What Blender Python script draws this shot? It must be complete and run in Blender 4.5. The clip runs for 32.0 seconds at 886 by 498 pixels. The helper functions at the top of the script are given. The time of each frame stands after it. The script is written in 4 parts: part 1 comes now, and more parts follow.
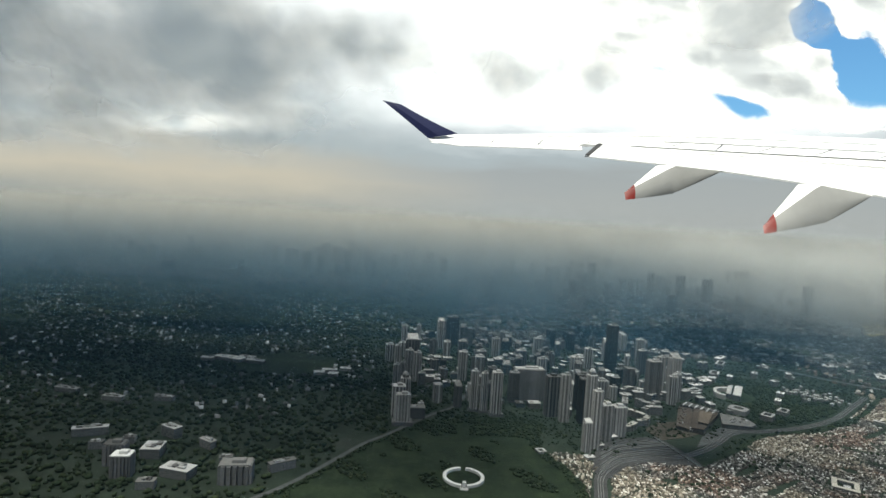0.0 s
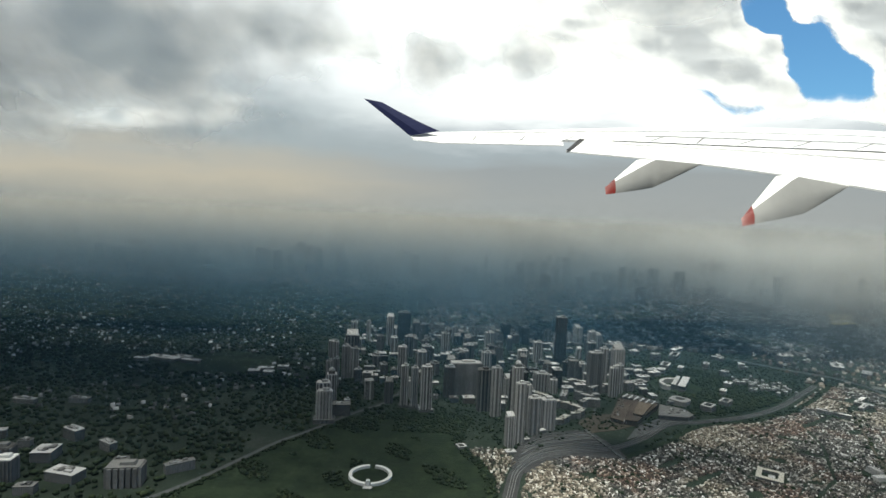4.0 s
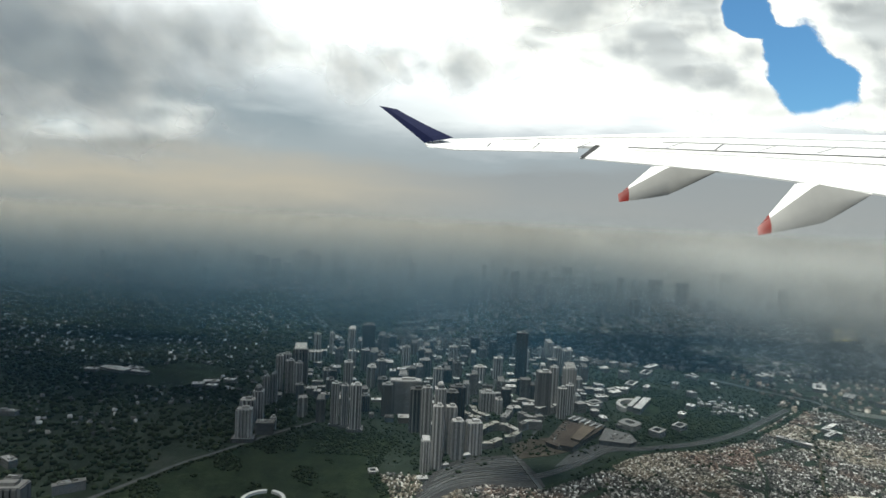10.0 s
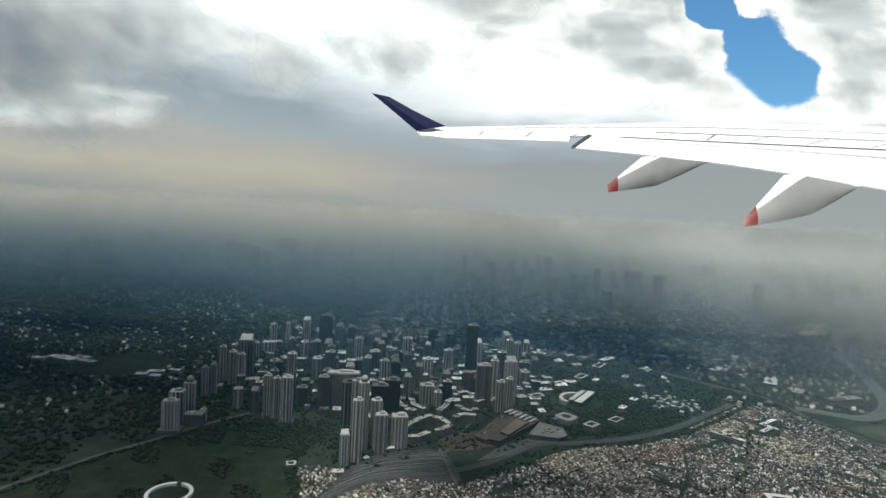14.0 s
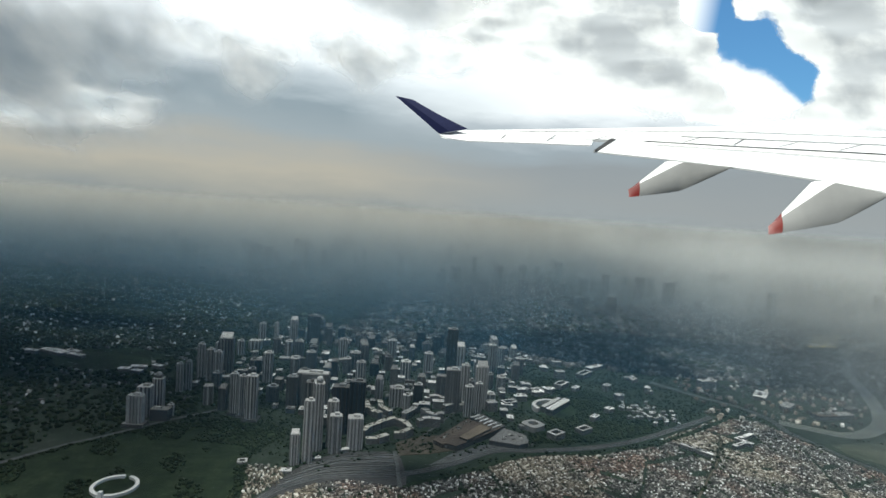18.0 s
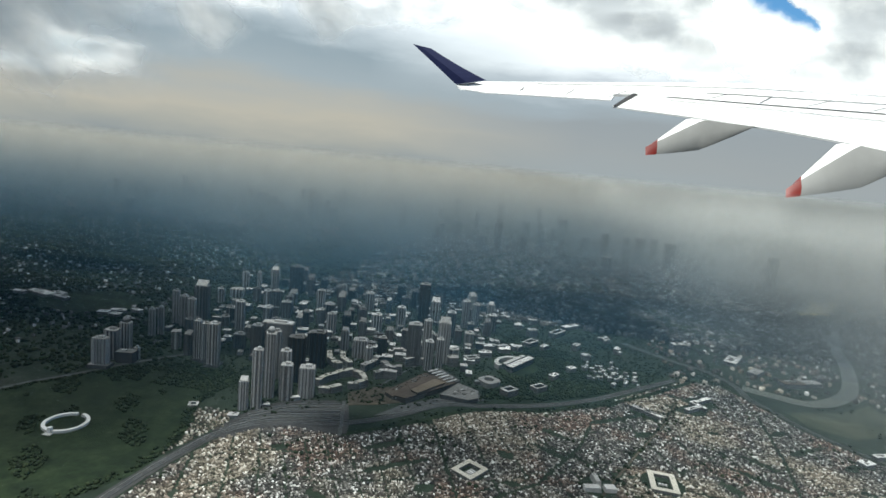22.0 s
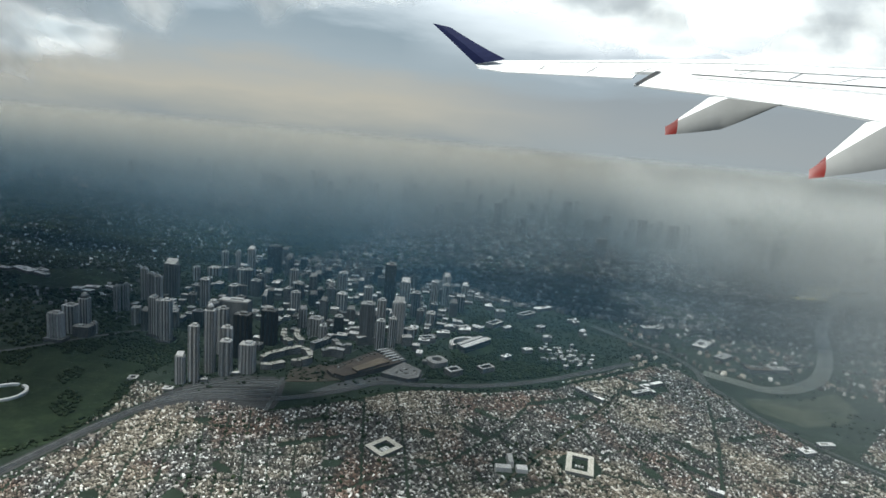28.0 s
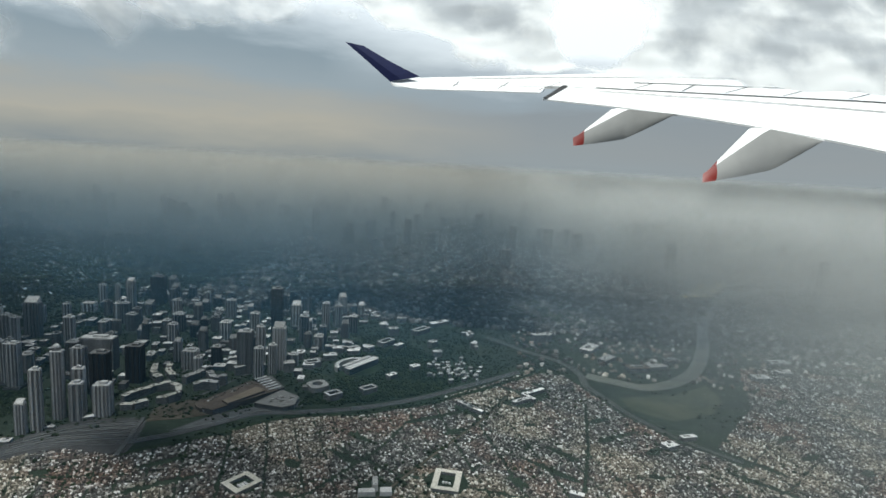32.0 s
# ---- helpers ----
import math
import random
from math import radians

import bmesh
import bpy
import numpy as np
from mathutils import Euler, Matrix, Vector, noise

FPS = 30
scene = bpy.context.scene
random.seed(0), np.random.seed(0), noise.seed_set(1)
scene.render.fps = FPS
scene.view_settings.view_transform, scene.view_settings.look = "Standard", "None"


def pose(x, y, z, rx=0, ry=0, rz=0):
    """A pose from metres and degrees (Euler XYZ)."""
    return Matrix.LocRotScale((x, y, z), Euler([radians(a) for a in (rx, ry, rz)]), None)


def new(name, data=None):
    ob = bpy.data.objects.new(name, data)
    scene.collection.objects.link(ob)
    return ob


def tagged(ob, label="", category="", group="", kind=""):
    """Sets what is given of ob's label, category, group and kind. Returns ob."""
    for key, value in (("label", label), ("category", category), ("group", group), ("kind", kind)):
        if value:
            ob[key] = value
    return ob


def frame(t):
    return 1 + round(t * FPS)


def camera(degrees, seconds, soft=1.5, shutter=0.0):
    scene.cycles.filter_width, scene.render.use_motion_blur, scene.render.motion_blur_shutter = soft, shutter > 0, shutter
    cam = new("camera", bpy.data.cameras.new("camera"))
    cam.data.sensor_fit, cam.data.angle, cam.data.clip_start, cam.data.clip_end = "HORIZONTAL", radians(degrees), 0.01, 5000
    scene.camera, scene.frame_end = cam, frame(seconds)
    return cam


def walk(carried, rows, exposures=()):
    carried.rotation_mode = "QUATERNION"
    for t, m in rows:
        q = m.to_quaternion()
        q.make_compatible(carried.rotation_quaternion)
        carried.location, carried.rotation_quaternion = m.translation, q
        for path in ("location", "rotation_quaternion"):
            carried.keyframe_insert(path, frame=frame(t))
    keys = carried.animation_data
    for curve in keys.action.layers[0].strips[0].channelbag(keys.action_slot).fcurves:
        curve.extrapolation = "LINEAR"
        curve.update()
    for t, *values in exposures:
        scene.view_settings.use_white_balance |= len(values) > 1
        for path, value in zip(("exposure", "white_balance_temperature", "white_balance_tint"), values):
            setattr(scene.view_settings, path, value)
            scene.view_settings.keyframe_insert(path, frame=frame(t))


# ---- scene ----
# The city is laid out at one fifth of its size, so that the whole plain and the sky above it fit within reach of the lens.
cam = camera(76.07, 32.0)
PATH = [
    (0, -4.64, -9.82, 157.14, 86.756, -3.519, 0.495),
    (0.5, 2.71, -7.14, 157.95, 86.857, -3.27, 0.171),
    (1, 9.45, -4.45, 158.55, 86.825, -3.135, -0.187),
    (1.5, 15.96, -2.16, 158.86, 86.774, -3.036, -0.511),
    (2, 22.93, -0.41, 158.29, 86.702, -3.03, -0.73),
    (2.5, 29.86, 0.86, 157.38, 86.729, -2.929, -0.64),
    (3, 36.44, 1.66, 156, 86.768, -2.853, -0.485),
    (3.5, 42.78, 2.27, 154.43, 86.751, -2.704, -0.393),
    (5.5, 65.75, 8.76, 147.95, 86.6, -2.647, 0.719),
    (6, 71.71, 10.03, 147.01, 86.578, -2.712, 0.956),
    (6.5, 77.54, 11.35, 146.47, 86.558, -2.731, 1.11),
    (7, 83.24, 12.45, 145.98, 86.766, -2.725, 1.334),
    (7.5, 88.77, 14.07, 146.99, 86.792, -2.768, 1.49),
    (8, 94.75, 15.53, 149.33, 86.824, -2.871, 1.7),
    (8.5, 100.64, 16.67, 152.16, 86.866, -2.883, 1.815),
    (9, 107.29, 17.4, 155.65, 86.912, -2.932, 2.008),
    (9.5, 114.7, 18.46, 159.26, 87.013, -2.85, 2.311),
    (10, 121.76, 19.81, 162.26, 87.169, -2.82, 2.582),
    (10.5, 128.26, 20.84, 164.86, 86.95, -2.834, 2.351),
    (11, 134.8, 21.64, 167.11, 86.928, -2.759, 2.46),
    (11.5, 141.29, 22.59, 168.78, 86.893, -2.742, 2.499),
    (12, 147.89, 23.38, 170.14, 86.639, -2.882, 2.486),
    (12.5, 154.16, 23.58, 170.11, 86.479, -3.009, 2.453),
    (13, 160.54, 23.84, 169.91, 86.202, -3.185, 2.534),
    (13.5, 166.7, 24.24, 169.31, 86.108, -3.23, 2.68),
    (14, 173.28, 24.77, 168.84, 85.959, -3.26, 2.699),
    (14.5, 180.18, 25.07, 168.61, 85.758, -3.048, 2.609),
    (16.5, 204.94, 26.18, 170.21, 86.149, -3.095, 3.508),
    (17, 210.87, 26.68, 171.37, 86.302, -3.449, 4.131),
    (17.5, 216.92, 27.33, 172.3, 86.684, -3.393, 5.435),
    (18, 223.42, 27.94, 172.84, 86.026, -4.008, 5.798),
    (18.5, 229.81, 28.76, 173.3, 85.391, -4.584, 5.907),
    (19, 235.77, 29.47, 173.55, 84.888, -4.981, 5.654),
    (19.5, 242.38, 30.82, 173.88, 84.53, -5.037, 5.623),
    (20, 249.22, 31.42, 174.38, 84.177, -5.039, 6.115),
    (20.5, 255.61, 32.11, 175.71, 83.726, -5.066, 6.503),
    (21, 261.22, 32.74, 177.11, 83.094, -5.164, 6.95),
    (21.5, 266.93, 33.65, 178.79, 82.033, -5.373, 7.617),
    (22, 272.31, 34.42, 179.93, 81.082, -5.484, 8.234),
    (22.5, 277.51, 34.99, 180.93, 80.247, -5.615, 8.839),
    (23, 282.62, 35.5, 182.36, 79.629, -5.629, 9.335),
    (23.5, 287.79, 36.24, 183.41, 79.316, -5.545, 9.672),
    (24, 293.32, 37.42, 184.33, 79.202, -5.466, 9.877),
    (24.5, 298.82, 38.37, 184.41, 79.177, -5.333, 10.04),
    (25, 304.59, 39.16, 184.44, 79.196, -5.172, 10.212),
    (25.5, 310.52, 39.83, 184.52, 79.189, -4.983, 10.413),
    (27.5, 334, 44.1, 184.97, 79.203, -4.946, 11.286),
    (28, 339.89, 47, 184.63, 78.944, -5.25, 11.415),
    (28.5, 345.74, 49.7, 184.87, 78.68, -5.383, 11.535),
    (29, 351.55, 51.99, 185.24, 78.402, -5.605, 11.49),
    (29.5, 354.33, 51.73, 184.15, 78.596, -4.71, 9.995),
    (30, 361.03, 55.77, 184.28, 79.011, -4.524, 7.839),
    (30.5, 367.42, 55.46, 186.36, 79.712, -4.057, 6.028),
    (31, 373.49, 56.65, 187.38, 80.011, -3.879, 5.422),
    (31.5, 378.64, 56.71, 188, 80.337, -3.743, 4.995),
    (32, 385.77, 57.45, 188.74, 81.093, -3.332, 4.222),
]
walk(cam, [(t, pose(x, y, z, rx, ry, rz)) for t, x, y, z, rx, ry, rz in PATH], [(0, 0.66, 6420, 4), (3, 0.55, 6400, 4), (9, 0.47, 6330, 4), (17, 0.40, 6130, 4), (24, 0.50, 6030, 4), (29, 0.42, 5960, 4), (32, 0.25, 5960, 4)])
scene.cycles.transparent_max_bounces = 64

rng = np.random.default_rng(7)

# ---- light: a broken deck of cloud, the sun high ahead behind it ----
SUN_AZ, SUN_EL = radians(-165), radians(79)
sun_data = bpy.data.lights.new("sun", "SUN")
sun_data.energy, sun_data.angle, sun_data.color = 5.0, radians(3), (1.0, 0.95, 0.86)
sun = new("sun", sun_data)
sun.rotation_euler = (Vector((math.sin(SUN_AZ) * math.cos(SUN_EL), math.cos(SUN_AZ) * math.cos(SUN_EL), math.sin(SUN_EL)))).to_track_quat("Z", "Y").to_euler()


class Nodes:
    """A short way to write node trees."""

    def __init__(self, tree):
        self.tree = tree
        tree.nodes.clear()

    def add(self, kind, ins=None):
        n = self.tree.nodes.new(kind)
        for k, v in (ins or {}).items():
            if isinstance(v, bpy.types.NodeSocket):
                self.tree.links.new(v, n.inputs[k])
            else:
                n.inputs[k].default_value = v
        return n

    def math(self, op, a, b=0.0, clamp=False):
        n = self.tree.nodes.new("ShaderNodeMath")
        n.operation, n.use_clamp = op, clamp
        for i, v in ((0, a), (1, b)):
            if isinstance(v, bpy.types.NodeSocket):
                self.tree.links.new(v, n.inputs[i])
            else:
                n.inputs[i].default_value = v
        return n.outputs[0]

    def ramp(self, fac, stops, mode="LINEAR"):
        n = self.add("ShaderNodeValToRGB", {0: fac})
        n.color_ramp.interpolation = mode
        e = n.color_ramp.elements
        while len(e) < len(stops):
            e.new(0.5)
        for el, (p, c) in zip(e, stops):
            el.position = p
            el.color = (*c, 1) if isinstance(c, tuple) else (c, c, c, 1)
        return n.outputs[0]

    def mix(self, fac, a, b, blend="MIX"):
        n = self.tree.nodes.new("ShaderNodeMix")
        n.data_type, n.blend_type = "RGBA", blend
        for i, v in ((0, fac), (6, a), (7, b)):
            if isinstance(v, bpy.types.NodeSocket):
                self.tree.links.new(v, n.inputs[i])
            else:
                n.inputs[i].default_value = (*v, 1) if isinstance(v, tuple) else v
        return n.outputs[2]

    def noise(self, vec, scale, detail=4.0, rough=0.55):
        return self.add("ShaderNodeTexNoise", {"Vector": vec, "Scale": scale, "Detail": detail, "Roughness": rough}).outputs[0]


world = bpy.data.worlds.new("sky")
scene.world = world
world.use_nodes = True
n = Nodes(world.node_tree)
co = n.add("ShaderNodeTexCoord").outputs["Generated"]
sep = n.add("ShaderNodeSeparateXYZ", {0: co}).outputs
stretch = n.add("ShaderNodeMapping", {"Vector": co, "Scale": (2.2, 2.2, 9.0)}).outputs[0]
puff = n.noise(stretch, 1.6, 6.0, 0.55)
sky_node = n.add("ShaderNodeTexSky")
sky_node.sky_type, sky_node.sun_disc, sky_node.sun_elevation, sky_node.sun_rotation = "NISHITA", False, SUN_EL, SUN_AZ
sky = sky_node.outputs[0]
clear = n.mix(1.0, sky, (0.055, 0.088, 0.105), "MULTIPLY")
up = n.math("ADD", sep[2], n.math("MULTIPLY", n.math("SUBTRACT", puff, 0.5), 0.10))
# haze at the horizon, a bank of dull cloud above it, brighter cloud higher up
lift = n.math("ADD", n.math("MULTIPLY", up, 2.0), 0.1)
west = n.ramp(lift, [(0.0, (0.20, 0.215, 0.22)), (0.08, (0.235, 0.245, 0.24)), (0.13, (0.30, 0.29, 0.258)), (0.20, (0.385, 0.348, 0.288)), (0.26, (0.345, 0.332, 0.302)), (0.33, (0.29, 0.32, 0.335)), (0.44, (0.25, 0.29, 0.315)), (0.51, (0.50, 0.53, 0.55)), (0.59, (0.92, 0.93, 0.93)), (1.0, (0.9, 0.9, 0.9))])
east = n.ramp(lift, [(0.0, (0.265, 0.285, 0.29)), (0.09, (0.275, 0.29, 0.292)), (0.17, (0.275, 0.282, 0.28)), (0.27, (0.255, 0.268, 0.275)), (0.33, (0.29, 0.32, 0.34)), (0.39, (0.48, 0.50, 0.52)), (0.45, (0.88, 0.88, 0.87)), (1.0, (1.0, 1.0, 1.0))])
side = n.ramp(n.math("ADD", n.math("MULTIPLY", sep[0], 0.9), 0.5), [(0.25, 0.0), (0.58, 1.0)])
cloudy = n.mix(side, west, east)
# thick grey cloud overhead and behind
roof_cloud = n.ramp(n.noise(co, 2.5, 5.0), [(0.3, (0.14, 0.15, 0.165)), (0.7, (0.30, 0.31, 0.325))])
over = n.ramp(sep[2], [(0.42, 0.0), (0.62, 1.0)])
behind = n.ramp(n.math("ADD", n.math("MULTIPLY", sep[1], 0.5), 0.5), [(0.3, 1.0), (0.55, 0.0)])
cloudy = n.mix(n.math("MAXIMUM", over, behind), cloudy, roof_cloud)
slope = n.math("MULTIPLY", n.math("MINIMUM", n.math("SUBTRACT", sep[0], 0.445), 0.0), 0.60)
ragged = n.math("MULTIPLY", n.math("SUBTRACT", n.noise(co, 7.0, 5.0, 0.55), 0.5), 0.09)
height = n.math("ADD", n.math("ADD", sep[2], slope), ragged)
open_sky = n.math("MULTIPLY", n.ramp(sep[0], [(0.26, 0.0), (0.30, 1.0)]), n.ramp(height, [(0.182, 0.0), (0.192, 1.0), (0.50, 1.0), (0.58, 0.0)]))
shown = n.mix(open_sky, cloudy, clear)
bg = n.add("ShaderNodeBackground", {"Color": shown, "Strength": 1.0})
n.tree.links.new(bg.outputs[0], n.add("ShaderNodeOutputWorld").inputs[0])

# ---- materials ----


def material(name, make):
    m = bpy.data.materials.new(name)
    m.use_nodes = True
    n = Nodes(m.node_tree)
    out = n.add("ShaderNodeOutputMaterial")
    shader = make(n)
    n.tree.links.new(shader, out.inputs[0])
    return m


def surface(name, stops, rough=0.8, scale=0.6, by="island", metal=0.0, fine=6.0, amount=0.35, bump=0.0, spec=0.2):
    """A surface whose colour varies from piece to piece along the stops, with stains and grain over it."""

    def make(n):
        if by == "island":
            r = n.add("ShaderNodeNewGeometry").outputs["Random Per Island"]
        elif by == "object":
            r = n.add("ShaderNodeObjectInfo").outputs["Random"]
        else:
            r = n.noise(n.add("ShaderNodeNewGeometry").outputs["Position"], scale * 0.25, 5.0)
        c = n.ramp(r, stops)
        p = n.add("ShaderNodeNewGeometry").outputs["Position"]
        stain = n.ramp(n.noise(p, scale, 5.0), [(0.3, 1.0 - amount), (0.7, 1.0)])
        grain = n.ramp(n.noise(p, fine, 3.0), [(0.3, 1.0 - amount * 0.6), (0.7, 1.0)])
        c = n.mix(1.0, n.mix(1.0, c, stain, "MULTIPLY"), grain, "MULTIPLY")
        b = n.add("ShaderNodeBsdfPrincipled", {"Base Color": c, "Roughness": rough, "Metallic": metal, "Specular IOR Level": spec})
        if bump:
            n.tree.links.new(n.add("ShaderNodeBump", {"Height": n.noise(p, fine, 3.0), "Strength": bump, "Distance": 0.2}).outputs[0], b.inputs["Normal"])
        return b.outputs[0]

    return material(name, make)


def facade(name, wall, glass, floor=0.62, bay=0.9, share=0.55, rough=0.6):
    """A tower's wall: rows of windows, floor by floor, too fine to be built one by one."""

    def make(n):
        p = n.add("ShaderNodeTexCoord").outputs["Object"]
        s = n.add("ShaderNodeSeparateXYZ", {0: p}).outputs
        row = n.math("FRACT", n.math("DIVIDE", s[2], floor))
        col = n.math("FRACT", n.math("DIVIDE", n.math("ADD", s[0], s[1]), bay))
        lit = n.math("MULTIPLY", n.math("LESS_THAN", row, share), n.math("LESS_THAN", col, 0.72))
        r = n.add("ShaderNodeObjectInfo").outputs["Random"]
        tone = n.ramp(r, [(0.0, 0.72), (1.0, 1.0)])
        streak = n.ramp(n.noise(n.add("ShaderNodeMapping", {"Vector": p, "Scale": (1.5, 1.5, 0.12)}).outputs[0], 1.0, 4.0), [(0.3, 0.72), (0.7, 1.0)])
        w = n.mix(1.0, n.mix(1.0, wall, tone, "MULTIPLY"), streak, "MULTIPLY")
        c = n.mix(lit, w, glass)
        ro = n.math("SUBTRACT", rough, n.math("MULTIPLY", lit, rough - 0.15))
        return n.add("ShaderNodeBsdfPrincipled", {"Base Color": c, "Roughness": ro}).outputs[0]

    return material(name, make)


concrete_pale = facade("concrete_pale", (0.23, 0.23, 0.222), (0.05, 0.058, 0.066))
concrete_grey = facade("concrete_grey", (0.12, 0.12, 0.12), (0.035, 0.043, 0.052))
concrete_brown = facade("concrete_brown", (0.14, 0.12, 0.105), (0.05, 0.055, 0.06))
glass_dark = facade("glass_dark", (0.05, 0.06, 0.07), (0.025, 0.035, 0.045), share=0.85, rough=0.35)
glass_blue = facade("glass_blue", (0.13, 0.16, 0.19), (0.04, 0.06, 0.08), share=0.8, rough=0.35)
pier_pale = surface("pier_pale", [(0.0, (0.30, 0.30, 0.295)), (1.0, (0.54, 0.535, 0.52))], by="object")
pier_grey = surface("pier_grey", [(0.0, (0.11, 0.113, 0.116)), (1.0, (0.22, 0.22, 0.218))], by="object")
roof_pale = surface("roof_pale", [(0.0, (0.26, 0.26, 0.255)), (1.0, (0.52, 0.52, 0.505))], by="object", rough=0.7)
roof_grey = surface("roof_grey", [(0.0, (0.07, 0.07, 0.07)), (1.0, (0.20, 0.20, 0.195))], by="object")
white_metal = surface("white_metal", [(0.0, (0.38, 0.38, 0.375)), (1.0, (0.66, 0.66, 0.64))], by="object", rough=0.5, amount=0.15)
brown_roof = surface("brown_roof", [(0.0, (0.075, 0.062, 0.05)), (1.0, (0.115, 0.095, 0.078))], by="object", rough=0.9, scale=0.08)
tan_roof = surface("tan_roof", [(0.0, (0.16, 0.13, 0.10)), (1.0, (0.22, 0.185, 0.145))], by="object", rough=0.9, scale=0.1)
asphalt = surface("asphalt", [(0.0, (0.040, 0.043, 0.046)), (1.0, (0.07, 0.07, 0.07))], by="noise", scale=0.1, rough=0.9)
deck_paving = surface("deck_paving", [(0.0, (0.06, 0.064, 0.068)), (1.0, (0.105, 0.11, 0.112))], by="noise", scale=0.2, rough=0.85)
lawn = surface("lawn", [(0.30, (0.007, 0.015, 0.008)), (0.52, (0.016, 0.029, 0.013)), (0.70, (0.026, 0.042, 0.019))], by="noise", scale=0.30, rough=0.95, bump=0.5)
earth = surface("earth", [(0.25, (0.05, 0.045, 0.034)), (0.75, (0.10, 0.088, 0.068))], by="noise", scale=0.2, rough=0.95)
meadow_grass = surface("meadow_grass", [(0.3, (0.040, 0.052, 0.034)), (0.7, (0.075, 0.085, 0.058))], by="noise", scale=0.15, rough=0.95)
river_water = material("river_water", lambda n: n.add("ShaderNodeBsdfPrincipled", {"Base Color": n.ramp(n.noise(n.add("ShaderNodeNewGeometry").outputs["Position"], 0.03, 4.0), [(0.3, (0.05, 0.055, 0.042)), (0.7, (0.085, 0.087, 0.066))]), "Roughness": 0.4}).outputs[0])
ground_mat = surface("ground_soil", [(0.3, (0.015, 0.025, 0.017)), (0.6, (0.026, 0.039, 0.027)), (0.85, (0.060, 0.062, 0.055))], by="noise", scale=0.09, fine=0.9, rough=0.95)
leaves = surface("leaves", [(0.0, (0.012, 0.023, 0.013)), (0.7, (0.022, 0.038, 0.018)), (1.0, (0.042, 0.060, 0.027))], by="island", rough=0.9, fine=2.0, amount=0.5)


def roofs(n):
    """Tin, tile and concrete roofs: each its own tone, with tan, rusty and grey neighbourhoods."""
    g = n.add("ShaderNodeNewGeometry").outputs
    p, r = g["Position"], g["Random Per Island"]
    grey = n.ramp(r, [(0.0, (0.018, 0.019, 0.020)), (0.36, (0.045, 0.045, 0.044)), (0.62, (0.105, 0.102, 0.096)), (0.82, (0.22, 0.215, 0.20)), (0.93, (0.44, 0.435, 0.415)), (1.0, (0.80, 0.80, 0.78))])
    rust = n.ramp(r, [(0.0, (0.026, 0.021, 0.019)), (0.38, (0.085, 0.058, 0.046)), (0.66, (0.17, 0.102, 0.076)), (0.84, (0.27, 0.20, 0.16)), (0.93, (0.50, 0.44, 0.385)), (1.0, (0.76, 0.73, 0.68))])
    tan = n.ramp(r, [(0.0, (0.040, 0.035, 0.029)), (0.32, (0.125, 0.108, 0.083)), (0.62, (0.26, 0.23, 0.18)), (0.86, (0.46, 0.42, 0.345)), (1.0, (0.80, 0.77, 0.70))])
    flat = n.add("ShaderNodeMapping", {"Vector": p, "Scale": (1, 1, 0)}).outputs[0]
    c = n.mix(n.ramp(n.noise(flat, 0.022, 3.0), [(0.50, 0.0), (0.62, 0.85)]), grey, rust)
    c = n.mix(n.ramp(n.noise(n.add("ShaderNodeMapping", {"Vector": flat, "Location": (310, 75, 0)}).outputs[0], 0.013, 3.0), [(0.50, 0.0), (0.60, 0.8)]), c, tan)
    stain = n.ramp(n.noise(p, 1.5, 4.0), [(0.3, 0.68), (0.7, 1.0)])
    return n.add("ShaderNodeBsdfPrincipled", {"Base Color": n.mix(1.0, c, stain, "MULTIPLY"), "Roughness": 0.7, "Specular IOR Level": 0.2}).outputs[0]


house_mix = material("house_mix", roofs)
village_mix = surface("village_mix", [(0.0, (0.05, 0.054, 0.056)), (0.55, (0.13, 0.135, 0.14)), (0.82, (0.38, 0.38, 0.38)), (1.0, (0.80, 0.80, 0.79))], by="island", rough=0.7, fine=1.5, amount=0.3)
far_mix = surface("far_mix", [(0.0, (0.03, 0.032, 0.032)), (0.6, (0.08, 0.08, 0.078)), (0.9, (0.17, 0.17, 0.165)), (1.0, (0.40, 0.40, 0.385))], by="island", rough=0.75, fine=0.4, amount=0.3)
wing_white = surface("wing_white", [(0.0, (0.80, 0.80, 0.79)), (1.0, (0.84, 0.84, 0.83))], by="object", rough=0.35, scale=0.004, fine=0.02, amount=0.10)
# darker than the wing's white: holds the shade on the fairings' sides
fairing_shade = surface("fairing_shade", [(0.0, (0.28, 0.28, 0.27)), (1.0, (0.32, 0.32, 0.31))], by="object", rough=0.4, scale=0.006, fine=0.03, amount=0.12)
wing_dark = surface("wing_dark", [(0.0, (0.03, 0.03, 0.032)), (1.0, (0.05, 0.05, 0.05))], by="object", rough=0.6, scale=0.01, fine=0.05)
navy_paint = surface("navy_paint", [(0.0, (0.012, 0.016, 0.05)), (1.0, (0.016, 0.02, 0.06))], by="object", rough=0.6, scale=0.01, fine=0.05, amount=0.2, spec=0.03)
joint_grey = surface("joint_grey", [(0.0, (0.10, 0.10, 0.10)), (1.0, (0.15, 0.15, 0.15))], by="object", rough=0.6, scale=0.01, fine=0.05)
red_paint = surface("red_paint", [(0.0, (0.17, 0.016, 0.012)), (1.0, (0.21, 0.022, 0.016))], by="object", rough=0.4, scale=0.02, fine=0.1, amount=0.2)

# ---- building helpers ----


def link(name, mesh, mat, parent=None, label=""):
    ob = new(name, mesh)
    if mat and not mesh.materials:
        mesh.materials.append(mat)
    if parent:
        ob.parent = parent
    if label:
        tagged(ob, label)
    return ob


